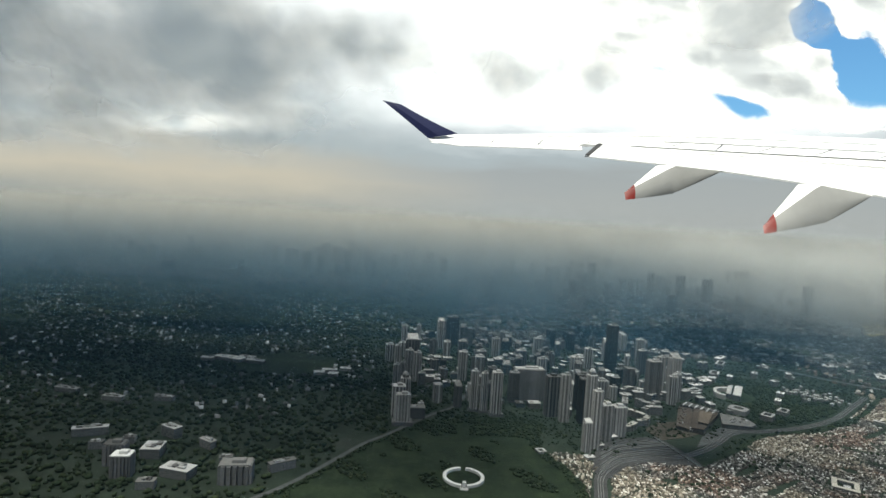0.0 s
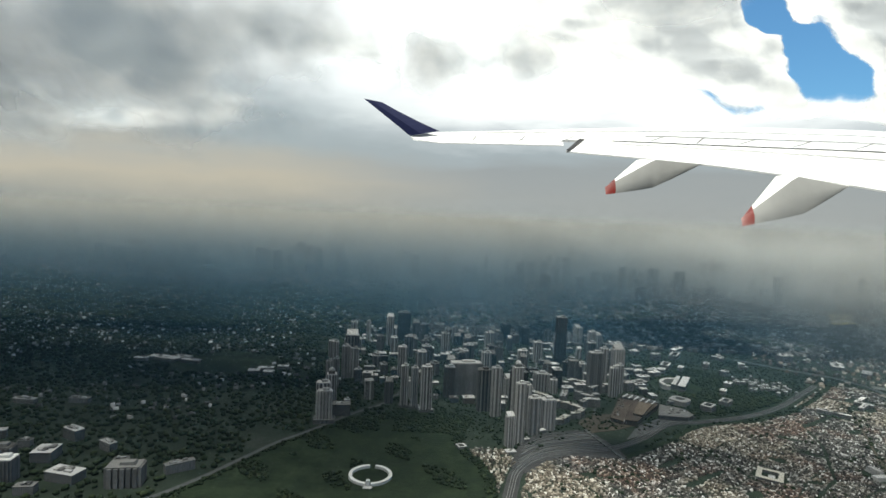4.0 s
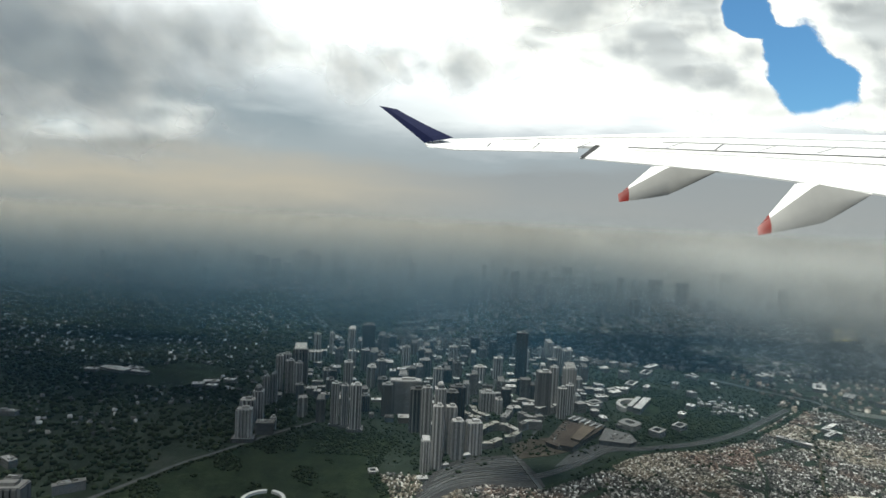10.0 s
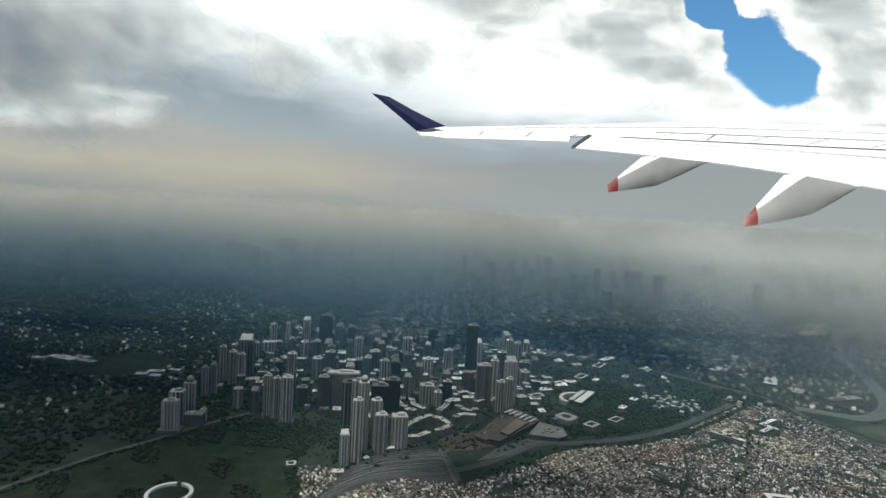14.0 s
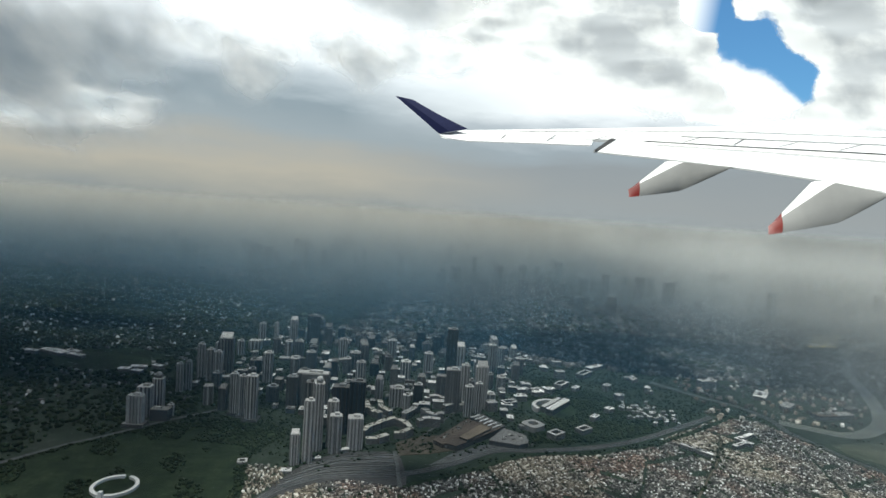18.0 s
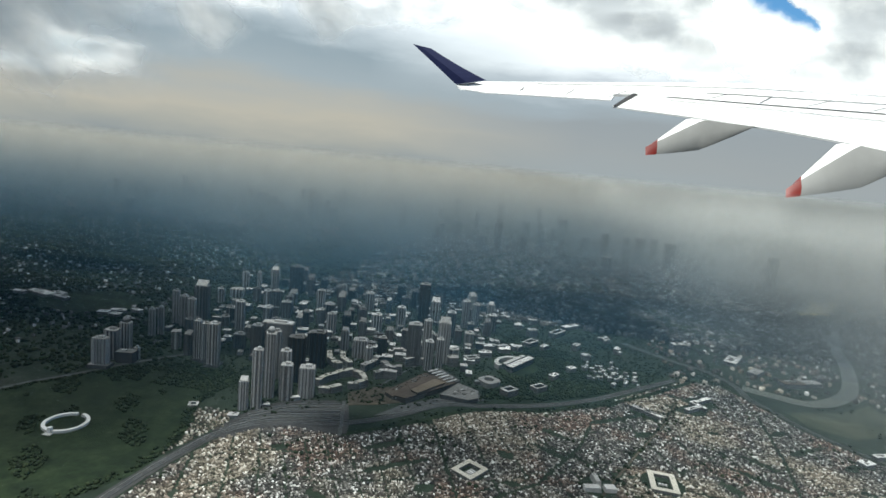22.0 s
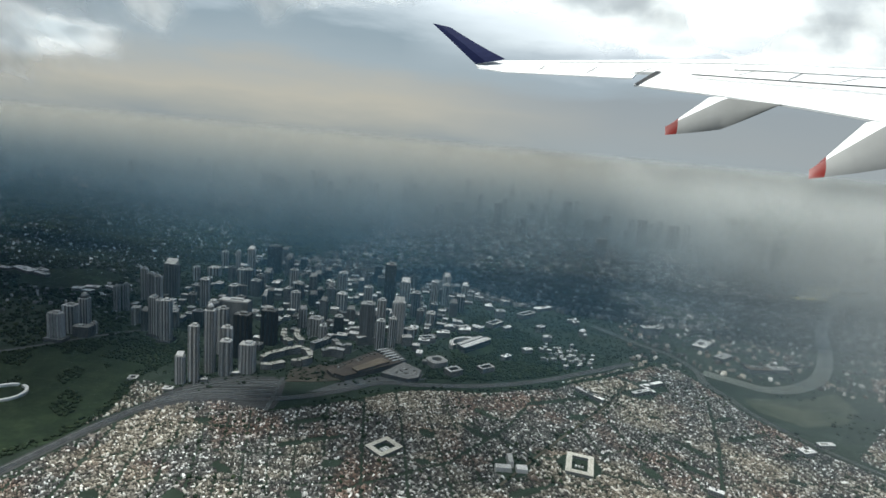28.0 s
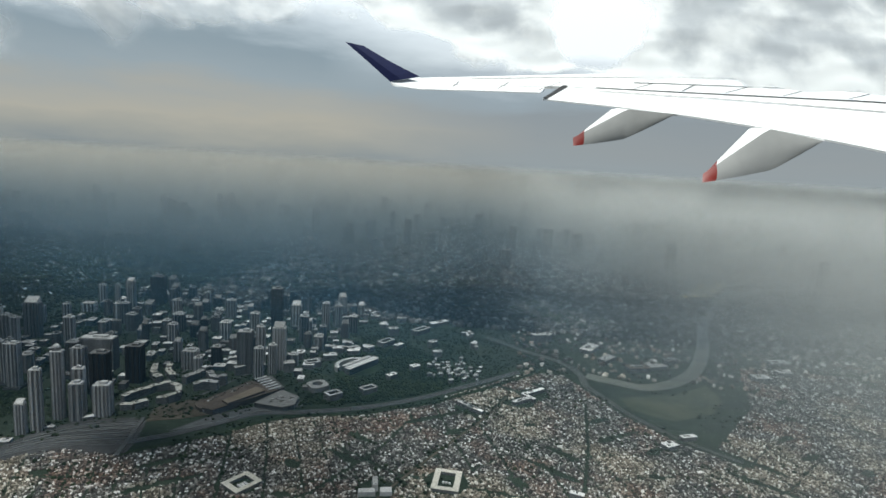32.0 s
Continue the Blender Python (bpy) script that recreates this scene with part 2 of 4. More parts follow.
def part(name, bm, mat, parent=None, label="", smooth=0.0):
    """Links a bmesh as one mesh object, under a thing or a part."""
    mesh = bpy.data.meshes.new(name)
    bm.normal_update()
    bm.to_mesh(mesh)
    bm.free()
    if smooth:
        mesh.polygons.foreach_set("use_smooth", np.ones(len(mesh.polygons), bool))
        mesh.set_sharp_from_angle(angle=radians(smooth))
    return link(name, mesh, mat, parent, label)


def box(bm, x, y, z, w, d, h, rot=0.0, taper=1.0):
    """A box standing on z, turned by rot degrees, drawn in at the top by taper."""
    c, s = math.cos(radians(rot)), math.sin(radians(rot))
    vs = []
    for k, zz in ((1.0, z), (taper, z + h)):
        for sx, sy in ((-1, -1), (1, -1), (1, 1), (-1, 1)):
            u, v = sx * w / 2 * k, sy * d / 2 * k
            vs.append(bm.verts.new((x + u * c - v * s, y + u * s + v * c, zz)))
    for f in ((3, 2, 1, 0), (4, 5, 6, 7), (0, 1, 5, 4), (1, 2, 6, 5), (2, 3, 7, 6), (3, 0, 4, 7)):
        bm.faces.new([vs[i] for i in f])
    return vs


def boxed(name, w, d, h, mat, parent, at=(0, 0, 0), rot=0.0, label="", taper=1.0):
    bm = bmesh.new()
    box(bm, 0, 0, 0, w, d, h, 0, taper)
    ob = part(name, bm, mat, parent, label)
    ob.location, ob.rotation_euler = at, (0, 0, radians(rot))
    return ob


def thing(name, x, y, rot, label, category, group="", kind="", z=0.0):
    ob = new(name)
    ob.location, ob.rotation_euler = (x, y, z), (0, 0, radians(rot))
    ob.empty_display_size = 1
    return tagged(ob, label, category, group, kind)


def inside(px, py, poly):
    """Which of the points lie inside the polygon."""
    ok = np.zeros(len(px), bool)
    for (x0, y0), (x1, y1) in zip(poly, poly[1:] + poly[:1]):
        with np.errstate(divide="ignore", invalid="ignore"):
            ok ^= ((y0 > py) != (y1 > py)) & (px < (x1 - x0) * (py - y0) / (y1 - y0) + x0)
    return ok


def beside(px, py, line):
    """How far each point lies from the line of straight stretches."""
    best = np.full(len(px), 1e9)
    for (x0, y0), (x1, y1) in zip(line, line[1:]):
        dx, dy = x1 - x0, y1 - y0
        k = np.clip(((px - x0) * dx + (py - y0) * dy) / (dx * dx + dy * dy), 0, 1)
        best = np.minimum(best, np.hypot(px - x0 - k * dx, py - y0 - k * dy))
    return best


def joined(name, verts, faces, mat):
    """One mesh from arrays of vertices and of faces with equally many corners."""
    mesh = bpy.data.meshes.new(name)
    k = faces.shape[1]
    mesh.vertices.add(len(verts))
    mesh.vertices.foreach_set("co", verts.astype(np.float32).ravel())
    mesh.loops.add(faces.size)
    mesh.loops.foreach_set("vertex_index", faces.astype(np.int32).ravel())
    mesh.polygons.add(len(faces))
    mesh.polygons.foreach_set("loop_start", np.arange(0, faces.size, k, dtype=np.int32))
    mesh.polygons.foreach_set("loop_total", np.full(len(faces), k, np.int32))
    mesh.update(calc_edges=True)
    mesh.validate()
    return link(name, mesh, mat)


def houses(name, x, y, w, d, h, rot, mat, gable=0.35):
    """Many small houses: walls and a pitched roof whose ridge runs along the longer side."""
    m = len(x)
    c, s = np.cos(rot), np.sin(rot)
    u = np.array([-1, 1, 1, -1, -1, 1, 1, -1, -1, 1]) * 0.5
    v = np.array([-1, -1, 1, 1, -1, -1, 1, 1, 0, 0]) * 0.5
    zz = np.zeros((m, 10))
    zz[:, 4:8] = h[:, None]
    zz[:, 8:] = (h + d * gable * (rng.random(m) < 0.7))[:, None] + 0.02
    U, V = u[None] * w[:, None], v[None] * d[:, None]
    pts = np.stack([x[:, None] + U * c[:, None] - V * s[:, None], y[:, None] + U * s[:, None] + V * c[:, None], zz], -1).reshape(-1, 3)
    q = np.array([(0, 1, 5, 4), (1, 2, 6, 5), (2, 3, 7, 6), (3, 0, 4, 7), (4, 5, 9, 8), (8, 9, 6, 7), (4, 8, 7, 7), (5, 6, 9, 9)])[:6]
    faces = (q[None] + (np.arange(m) * 10)[:, None, None]).reshape(-1, 4)
    return joined(name, pts, faces, mat)


def clumps(name, x, y, r, mat, squash=0.75):
    """Many tree crowns, each a rough cluster of leafy facets."""
    bm = bmesh.new()
    bmesh.ops.create_icosphere(bm, subdivisions=1, radius=1)
    base = np.array([v.co[:] for v in bm.verts])
    tri = np.array([[v.index for v in f.verts] for f in bm.faces])
    bm.free()
    m = len(x)
    pts = base[None] * (1 + 0.35 * (rng.random((m, len(base), 1)) - 0.5) * 2) * r[:, None, None]
    pts[:, :, 2] *= squash
    pts += np.stack([x, y, r * 0.55], -1)[:, None]
    faces = (tri[None] + (np.arange(m) * len(base))[:, None, None]).reshape(-1, 3)
    return joined(name, pts.reshape(-1, 3), faces, mat)


def strip(name, line, width, z, mat, parent=None, label=""):
    """A ribbon of road or water along a line, smoothed."""
    pts = [Vector((*p, 0)) for p in line]
    fine = []
    for i in range(len(pts) - 1):
        a, b, c, d = pts[max(i - 1, 0)], pts[i], pts[i + 1], pts[min(i + 2, len(pts) - 1)]
        for k in range(8):
            t = k / 8
            fine.append(0.5 * ((2 * b) + (c - a) * t + (2 * a - 5 * b + 4 * c - d) * t * t + (3 * b - a - 3 * c + d) * t ** 3))
    fine.append(pts[-1])
    bm = bmesh.new()
    rows = []
    for i, p in enumerate(fine):
        t = (fine[min(i + 1, len(fine) - 1)] - fine[max(i - 1, 0)]).normalized()
        w = width if not callable(width) else width(i / (len(fine) - 1))
        o = Vector((-t.y, t.x, 0)) * w / 2
        rows.append([bm.verts.new((p + s * o + Vector((0, 0, zz)))) for s, zz in ((1, 0), (1, z), (-1, z), (-1, 0))])
    for a, b in zip(rows, rows[1:]):
        for i in range(3):
            bm.faces.new((a[i], b[i], b[i + 1], a[i + 1]))
    return part(name, bm, mat, parent, label)


def patch(name, poly, z, mat, parent=None, label=""):
    """A flat piece of ground with a low edge."""
    bm = bmesh.new()
    top = [bm.verts.new((x, y, z)) for x, y in poly]
    low = [bm.verts.new((x, y, -0.1)) for x, y in poly]
    bm.faces.new(top)
    for i in range(len(top)):
        bm.faces.new((top[i - 1], top[i], low[i], low[i - 1]))
    bmesh.ops.recalc_face_normals(bm, faces=bm.faces[:])
    return part(name, bm, mat, parent, label)

# ---- the ground and its large pieces ----
lane_paving = surface("lane_paving", [(0.0, (0.075, 0.08, 0.08)), (1.0, (0.12, 0.125, 0.125))], by="noise", scale=0.2, rough=0.85)
bm = bmesh.new()
vs = [bm.verts.new(p) for p in ((-6000, -3000, 0), (6500, -3000, 0), (6500, 7000, 0), (-6000, 7000, 0))]
bm.faces.new(vs)
ground = tagged(part("ground", bm, ground_mat), "dark green and grey city plain reaching to the hazy horizon", "ground", kind="structure")

PARK = [(-99, 284), (-83, 309), (-66, 343), (-52, 368), (-37, 390), (-12, 418), (17, 428), (52, 443), (80, 428), (70, 384), (76, 362), (84, 345), (88, 325), (86, 290), (60, 240), (-60, 230)]
park = tagged(patch("park", PARK, 0.05, lawn), "dark green memorial park lawn with scattered trees", "park", kind="structure")
WEST_ROAD = [(-130, 255), (-99, 287), (-82, 311), (-65, 343), (-52, 368), (-37, 388), (-14, 424), (10, 455), (22, 490)]
tagged(strip("road_west", WEST_ROAD, 3.2, 0.10, deck_paving), "pale two-lane road along the edge of the park", "road", kind="structure")
HIGHWAY = [(84, 250), (90, 290), (96, 318), (103, 341), (120, 362), (140, 371), (165, 377), (186, 389), (208, 408), (233, 433), (262, 441), (306, 458), (347, 484), (385, 518), (430, 560)]
tagged(strip("highway", HIGHWAY, lambda t: 8.0 - 4.6 * min(1, max(0, (t - 0.25) / 0.35)), 0.18, asphalt), "grey curving highway of several lanes between towers and houses", "road", kind="structure")
CREEK = [(176, 366), (200, 384), (222, 402), (244, 424), (266, 436), (310, 449), (352, 474), (392, 508), (440, 556), (470, 590)]
tagged(strip("creek", CREEK, 4.0, 0.12, lawn), "dark green creek bank beside the highway", "creek", kind="structure")
barrier_pale = surface("barrier_pale", [(0.0, (0.16, 0.165, 0.165)), (1.0, (0.24, 0.24, 0.235))], by="noise", scale=0.3, rough=0.8)
for i in range(9):
    k = i / 8
    lane = [(103 + 9 * k, 345 + 32 * k), (121 + 9 * k, 366 + 27 * k), (142 + 6 * k, 376 + 24 * k), (168 - 5 * k, 384 + 21 * k)]
    tagged(strip("ramp_lane", lane, 1.5, 0.42, asphalt if i % 3 == 1 else lane_paving), "pale concrete lane of the interchange beside the towers" if i % 3 != 1 else "dark asphalt lane of the interchange beside the towers", "road", "interchange lanes", "structure")
    if i % 2 == 0:
        tagged(strip("lane_wall", [(x - 0.5, y + 1.4) for x, y in lane], 0.35, 1.0, barrier_pale), "low pale wall between the lanes", "wall", "interchange walls", "structure")
for off in (-2.0, 0.0, 2.0):
    edge = [(x - off * 0.5, y + off) for x, y in HIGHWAY]
    tagged(strip("lane_wall", edge, 0.32, 0.75, barrier_pale), "low pale wall along the highway", "wall", "highway walls", "structure")
tagged(patch("interchange", [(98, 345), (106, 374), (113, 389), (128, 403), (156, 412), (168, 404), (176, 380), (178, 367), (152, 360), (126, 352), (108, 336)], 0.30, asphalt), "grey paved interchange below the slim towers", "road", kind="structure")
RIVER = [(492, 566), (515, 556), (540, 548), (570, 564), (604, 604), (641, 683), (678, 783), (742, 905), (796, 976), (880, 1045), (1000, 1090), (1200, 1110)]
branch_water = surface("branch_water", [(0.3, (0.030, 0.034, 0.028)), (0.7, (0.050, 0.053, 0.043))], by="noise", scale=0.1, rough=0.45)
RIVER_B = [(400, 660), (440, 622), (470, 600), (486, 570), (488, 540), (500, 515), (512, 488), (540, 452), (572, 425)]
tagged(strip("river", RIVER, lambda t: 15 - 3 * t, 0.10, river_water), "brown-green river winding through the houses", "river", kind="structure")
tagged(strip("river_branch", RIVER_B, lambda t: 9 - 5 * t, 0.13, branch_water), "brown-green side channel of the river", "river", kind="structure")
MEADOW = [(512, 520), (560, 535), (600, 565), (602, 530), (580, 500), (545, 482), (516, 496)]
tagged(patch("meadow", MEADOW, 0.06, meadow_grass), "flat green meadow beside the river", "meadow", kind="structure")
CAMPUS = [(255, 452), (310, 470), (352, 494), (380, 530), (370, 560), (330, 600), (285, 640), (262, 600), (262, 540), (275, 500)]
patch_c = tagged(patch("campus_ground", CAMPUS, 0.05, lawn), "dark green wooded ground round the pale campus buildings", "park", kind="structure")
CLEARING = [(-200, 520), (-150, 512), (-105, 530), (-115, 585), (-165, 600), (-205, 570)]
tagged(patch("clearing", CLEARING, 0.05, lawn), "dark green open field among the trees", "field", kind="structure")
AVENUE = [(13, 341), (15, 375), (17, 413)]
tagged(strip("park_avenue", AVENUE, 4.0, 0.09, lawn), "straight mown avenue leading to the memorial ring", "path", kind="structure")
for line in ([(130, 425), (148, 520), (162, 640), (180, 780)], [(60, 520), (150, 545), (250, 575)], [(165, 405), (185, 470), (215, 560), (232, 680)], [(-20, 560), (90, 600), (200, 640)]):
    tagged(strip("street", line, 2.2, 0.08, deck_paving), "pale street between the office blocks", "road", "streets of the business district", "structure")
LANE = [(330, 330), (366, 400), (400, 462), (420, 510)]
tagged(strip("market_street", LANE, 1.6, 0.10, earth), "narrow street lined with dark trees among tin roofs", "road", kind="structure")

tagged(strip('bridge', [(162, 412), (168, 390), (175, 362)], 2.6, 0.9, deck_paving), 'pale concrete bridge across the highway', 'bridge', kind='structure')
FAR_RIVER = [(-400, 1710), (-305, 1550), (-225, 1400), (-160, 1260)]
tagged(strip('far_river', FAR_RIVER, 24, 0.15, river_water), 'distant bend of river shining through the haze', 'river', kind='structure')

BUILT = []


def keep_clear(x, y, r):
    BUILT.append((x, y, r))


# ---- towers ----


def tower(x, y, w, h, d=None, rot=8.0, wall=concrete_grey, pier=pier_pale, roof=roof_pale, piers=3, crown="plant", podium=0.0, label="slim grey concrete apartment tower with pale vertical piers", category="tower", group="towers of the business district"):
    """A high building: shaft, piers up its faces, a parapet, a machine room, and a podium if it has one."""
    d = d or w * 0.85
    t = thing("tower", x, y, rot, label, category, group)
    keep_clear(x, y, max(w, d) * (0.75 if not podium else 1.0))
    base = 0.0
    if podium:
        boxed("podium", w * 1.6, d * 1.7, podium, concrete_grey, t)
        base = podium
    boxed("shaft", w, d, h - base, wall, t, (0, 0, base))
    pw = max(0.35, w * (0.20 if piers < 3 else 0.14))
    mesh = None
    for face in range(4):
        span, off = (w, d / 2) if face % 2 == 0 else (d, w / 2)
        for i in range(piers):
            u = (i + 0.5) / piers * span - span / 2
            a = face * math.pi / 2
            px, py = u * math.cos(a) + off * math.sin(a), u * math.sin(a) - off * math.cos(a)
            if mesh is None:
                ob = boxed("pier", pw, pw * 1.1, h - base - 0.4, pier, t)
                mesh = ob.data
            else:
                ob = link("pier", mesh, None, t)
            ob.location, ob.rotation_euler = (px, py, base + 0.02), (0, 0, a)
    boxed("parapet", w * 1.06, d * 1.06, 0.5, roof, t, (0, 0, h - 0.2))
    if crown == "plant":
        boxed("machine_room", w * 0.5, d * 0.5, 1.6, roof, t, (w * 0.1, 0, h + 0.3), taper=0.92)
    elif crown == "dome":
        boxed("setback", w * 0.72, d * 0.72, 2.4, wall, t, (0, 0, h + 0.3))
        bm = bmesh.new()
        bmesh.ops.create_uvsphere(bm, u_segments=16, v_segments=8, radius=w * 0.34)
        dome = part("dome", bm, roof_pale, t, "pale rounded crown")
        dome.location = (0, 0, h + 2.8)
    elif crown == "slope":
        bm = bmesh.new()
        vs = box(bm, 0, 0, 0, w * 0.9, d * 0.9, 0.6)
        for v in (vs[6], vs[7]):
            v.co.z += w * 0.35
        top = part("sloping_roof", bm, roof, t)
        top.location = (0, 0, h + 0.3)
    return t


def block(x, y, w, d, h, rot=8.0, wall=concrete_grey, roof=roof_pale, label="low office block with a pale flat roof", category="building", group="low blocks of the business district", court=False, bits=2):
    """A low building with a parapet roof, or four wings round a court, and plant on the roof."""
    t = thing("building", x, y, rot, label, category, group)
    keep_clear(x, y, max(w, d) * 0.6)
    if court:
        k = min(w, d) * 0.2
        for sx, sy, ww, dd in ((0, -1, w, k), (0, 1, w, k), (-1, 0, k, d - 2 * k), (1, 0, k, d - 2 * k)):
            ob = boxed("wing", ww, dd, h, wall, t, (sx * (w - k) / 2, sy * (d - k) / 2, 0))
            boxed("roof", ww + 0.3, dd + 0.02, 0.35, roof, t, (sx * (w - k) / 2, sy * (d - k) / 2, h))
    else:
        boxed("body", w, d, h, wall, t)
        boxed("roof", w * 1.03, d * 1.03, 0.4, roof, t, (0, 0, h))
        for i in range(bits):
            boxed("roof_unit", w * random.uniform(0.12, 0.3), d * random.uniform(0.15, 0.35), random.uniform(0.5, 1.2), roof_grey if i % 2 else roof_pale, t, (w * random.uniform(-0.3, 0.3), d * random.uniform(-0.25, 0.25), h + 0.4))
    return t


SLIM = "slim pale concrete apartment tower with vertical piers"
DARK = "dark glass office tower with a flat roof"
# cluster at the west end of the park
tower(-29.6, 408, 9.5, 23.1, d=6, piers=4, wall=concrete_pale, label="pale slab apartment tower beside the park", podium=3)
tower(-34.6, 427, 9.0, 23.6, piers=3)
tower(-30.3, 437, 7.0, 27.2, wall=concrete_grey, pier=pier_pale, crown="dome", label="grey apartment tower with a pale rounded crown")
tower(-17.0, 432, 4.0, 9.1, piers=2, label="short grey block beside the west towers")
block(-20, 424, 13, 8, 8.5, wall=concrete_grey, roof=roof_grey, label="grey podium block among the west towers")
tower(-41.8, 486, 4.6, 24.2, piers=2, label=SLIM, wall=concrete_pale)
tower(-36.6, 491, 4.4, 25.4, piers=2, label=SLIM, wall=concrete_pale)
# twin cluster behind
tower(-44, 525, 5.2, 32.5, piers=2, wall=concrete_pale, label=SLIM)
tower(-33, 521, 6.4, 29.5, piers=2, wall=concrete_pale, label=SLIM)
tower(-24.8, 520, 6.0, 28.0, piers=2, wall=concrete_pale, label=SLIM)
tower(-32, 550, 12, 33.8, d=7, wall=glass_dark, pier=pier_grey, piers=4, crown="slope", label="dark broad tower with a sloping white roof")
# row on the north edge of the park
tower(25.7, 448, 5.2, 33.2, piers=3, wall=concrete_grey, label="tall grey apartment tower at the edge of the park", podium=2)
tower(33.6, 446, 5.0, 32.4, piers=3, wall=glass_blue, label="tall blue-grey apartment tower at the edge of the park", podium=2)
tower(43.2, 441, 7.4, 35.2, piers=3, wall=concrete_grey, label="tall grey apartment tower at the edge of the park", podium=2)
tower(18.4, 531, 7.2, 28.8, piers=3, label=SLIM)
tower(-42, 641, 12, 10, piers=3, wall=concrete_grey, crown="none", label="low grey block far behind the towers")
tower(-48.3, 673, 6.4, 22.7, piers=2)
tower(-31.6, 675, 4.4, 24.1, piers=2, wall=concrete_pale)
tower(-4.6, 659, 7.4, 33.5, piers=3, wall=concrete_grey, crown="slope")
tower(9.5, 690, 13, 34.0, piers=4, wall=glass_dark, pier=wing_dark, roof=roof_grey, label="tall broad dark tower standing above its neighbours")
tower(-46.2, 612, 6.2, 15.7, piers=2)
tower(-58, 590, 8, 18, piers=3)
# near group above the interchange
tower(108.5, 383, 5.6, 42.0, piers=2, wall=concrete_pale, label=SLIM, rot=14)
tower(108.7, 402, 6.2, 48.0, piers=3, wall=concrete_pale, crown="dome", label="tallest pale apartment tower with a rounded crown", rot=14)
tower(116.5, 411, 6.6, 33.1, piers=2, wall=concrete_pale, label=SLIM, rot=14)
tower(121.5, 402, 7.2, 26.5, piers=2, wall=concrete_pale, label=SLIM, rot=14)
tower(133.0, 412, 9.6, 22.8, piers=4, wall=concrete_pale, label="broad pale apartment tower with vertical piers", rot=14)
tower(101.6, 378, 5.4, 20.5, piers=3, wall=concrete_pale, label="short pale tower at the bend of the highway", rot=14, crown="slope")
tower(114.8, 436, 11, 35.9, d=8, piers=3, wall=glass_dark, pier=wing_dark, roof=roof_grey, label=DARK)
tower(119.6, 470, 11, 30.2, d=8, piers=3, wall=glass_dark, pier=wing_dark, roof=roof_grey, label=DARK)
tower(89, 448, 9, 33.0, d=8, piers=3, wall=glass_dark, pier=pier_grey, roof=roof_grey, label=DARK)
tower(97.5, 436, 6.5, 38.0, piers=2, wall=concrete_pale, label=SLIM)
tower(76, 489, 24, 27.5, d=8, piers=8, wall=concrete_brown, pier=pier_grey, label="long brown-grey slab block with a pale roof")
tower(62, 478, 8, 26, piers=3, wall=concrete_brown, pier=pier_grey, label="plain brown-grey concrete apartment tower")
# middle of the district
tower(145.6, 507, 11, 16.0, piers=4, wall=concrete_grey)
tower(155.5, 500, 5.6, 12.5, piers=2, wall=concrete_pale)
tower(162.7, 519, 7, 16.5, piers=3, wall=glass_dark, pier=wing_dark, label=DARK)
tower(193.7, 507, 10.5, 36.9, d=8, piers=5, wall=concrete_grey, pier=pier_grey, label="broad grey tower with close vertical ribs")
tower(203.5, 516, 6.2, 39.0, piers=2, wall=concrete_pale, label=SLIM)
tower(218.1, 521, 9.6, 37.8, d=7, piers=4, wall=concrete_pale, pier=pier_pale, crown="slope", label="pale tower with a light band up its edge")
tower(208.6, 499, 6.6, 25.6, piers=3, wall=concrete_grey)
tower(216.5, 509, 5.8, 25.7, piers=3, wall=concrete_grey)
tower(183.8, 608, 9.6, 50.5, piers=3, wall=glass_dark, pier=wing_dark, roof=roof_grey, label="tallest dark tower of the middle of the district")
tower(191, 648, 9.6, 23, piers=3, wall=concrete_pale, crown="slope", label="pale tower with a slanting top")
tower(140, 585, 9, 18, piers=3, wall=glass_blue, label=DARK)
tower(160, 610, 8, 22, piers=3, wall=concrete_grey)
tower(215, 600, 8, 26, piers=3, wall=glass_dark, pier=pier_grey, label=DARK)
tower(226, 640, 7, 30, piers=3, wall=concrete_grey)
tower(236, 655, 7, 24, piers=3, wall=glass_blue)
tower(256, 640, 8, 18, piers=3, wall=glass_dark, pier=pier_grey, label=DARK)
tower(100, 560, 8, 20, piers=3, wall=glass_blue)
tower(84, 600, 10, 18, piers=3, wall=glass_dark, pier=pier_grey, label=DARK)
tower(60, 640, 8, 21, piers=3, wall=concrete_grey)
tower(40, 590, 9, 17, piers=3, wall=concrete_brown, pier=pier_grey)
tower(112, 660, 9, 20, piers=3, wall=concrete_grey)
tower(20, 610, 8, 22, piers=3, wall=glass_dark, pier=pier_grey, label=DARK)

CREAM = "cream terrace building of stepped blocks with a pale flat roof"
DULL = "grey terrace building of stepped blocks with a pale flat roof"
TERRACES = [
    ([(134, 432), (138, 444), (145, 456), (153, 462), (161, 459), (167, 449)], 4.4, 5.6, CREAM),
    ([(139, 422), (147, 424), (153, 431)], 4.2, 5.0, CREAM),
    ([(169, 446), (164, 438), (157, 437)], 4.2, 5.2, CREAM),
    ([(121, 496), (127, 481), (139, 471)], 4.6, 5.0, CREAM),
    ([(132, 500), (136, 488), (146, 478)], 4.2, 5.6, CREAM),
    ([(158, 473), (163, 488), (167, 500)], 4.8, 6.4, DULL),
    ([(171, 463), (178, 468), (188, 468)], 4.8, 6.0, DULL),
    ([(172, 486), (180, 478), (190, 479)], 4.8, 6.8, DULL),
    ([(188, 499), (198, 507), (209, 511)], 4.8, 7.2, DULL),
    ([(169, 519), (181, 524), (190, 520)], 4.8, 6.6, DULL),
]
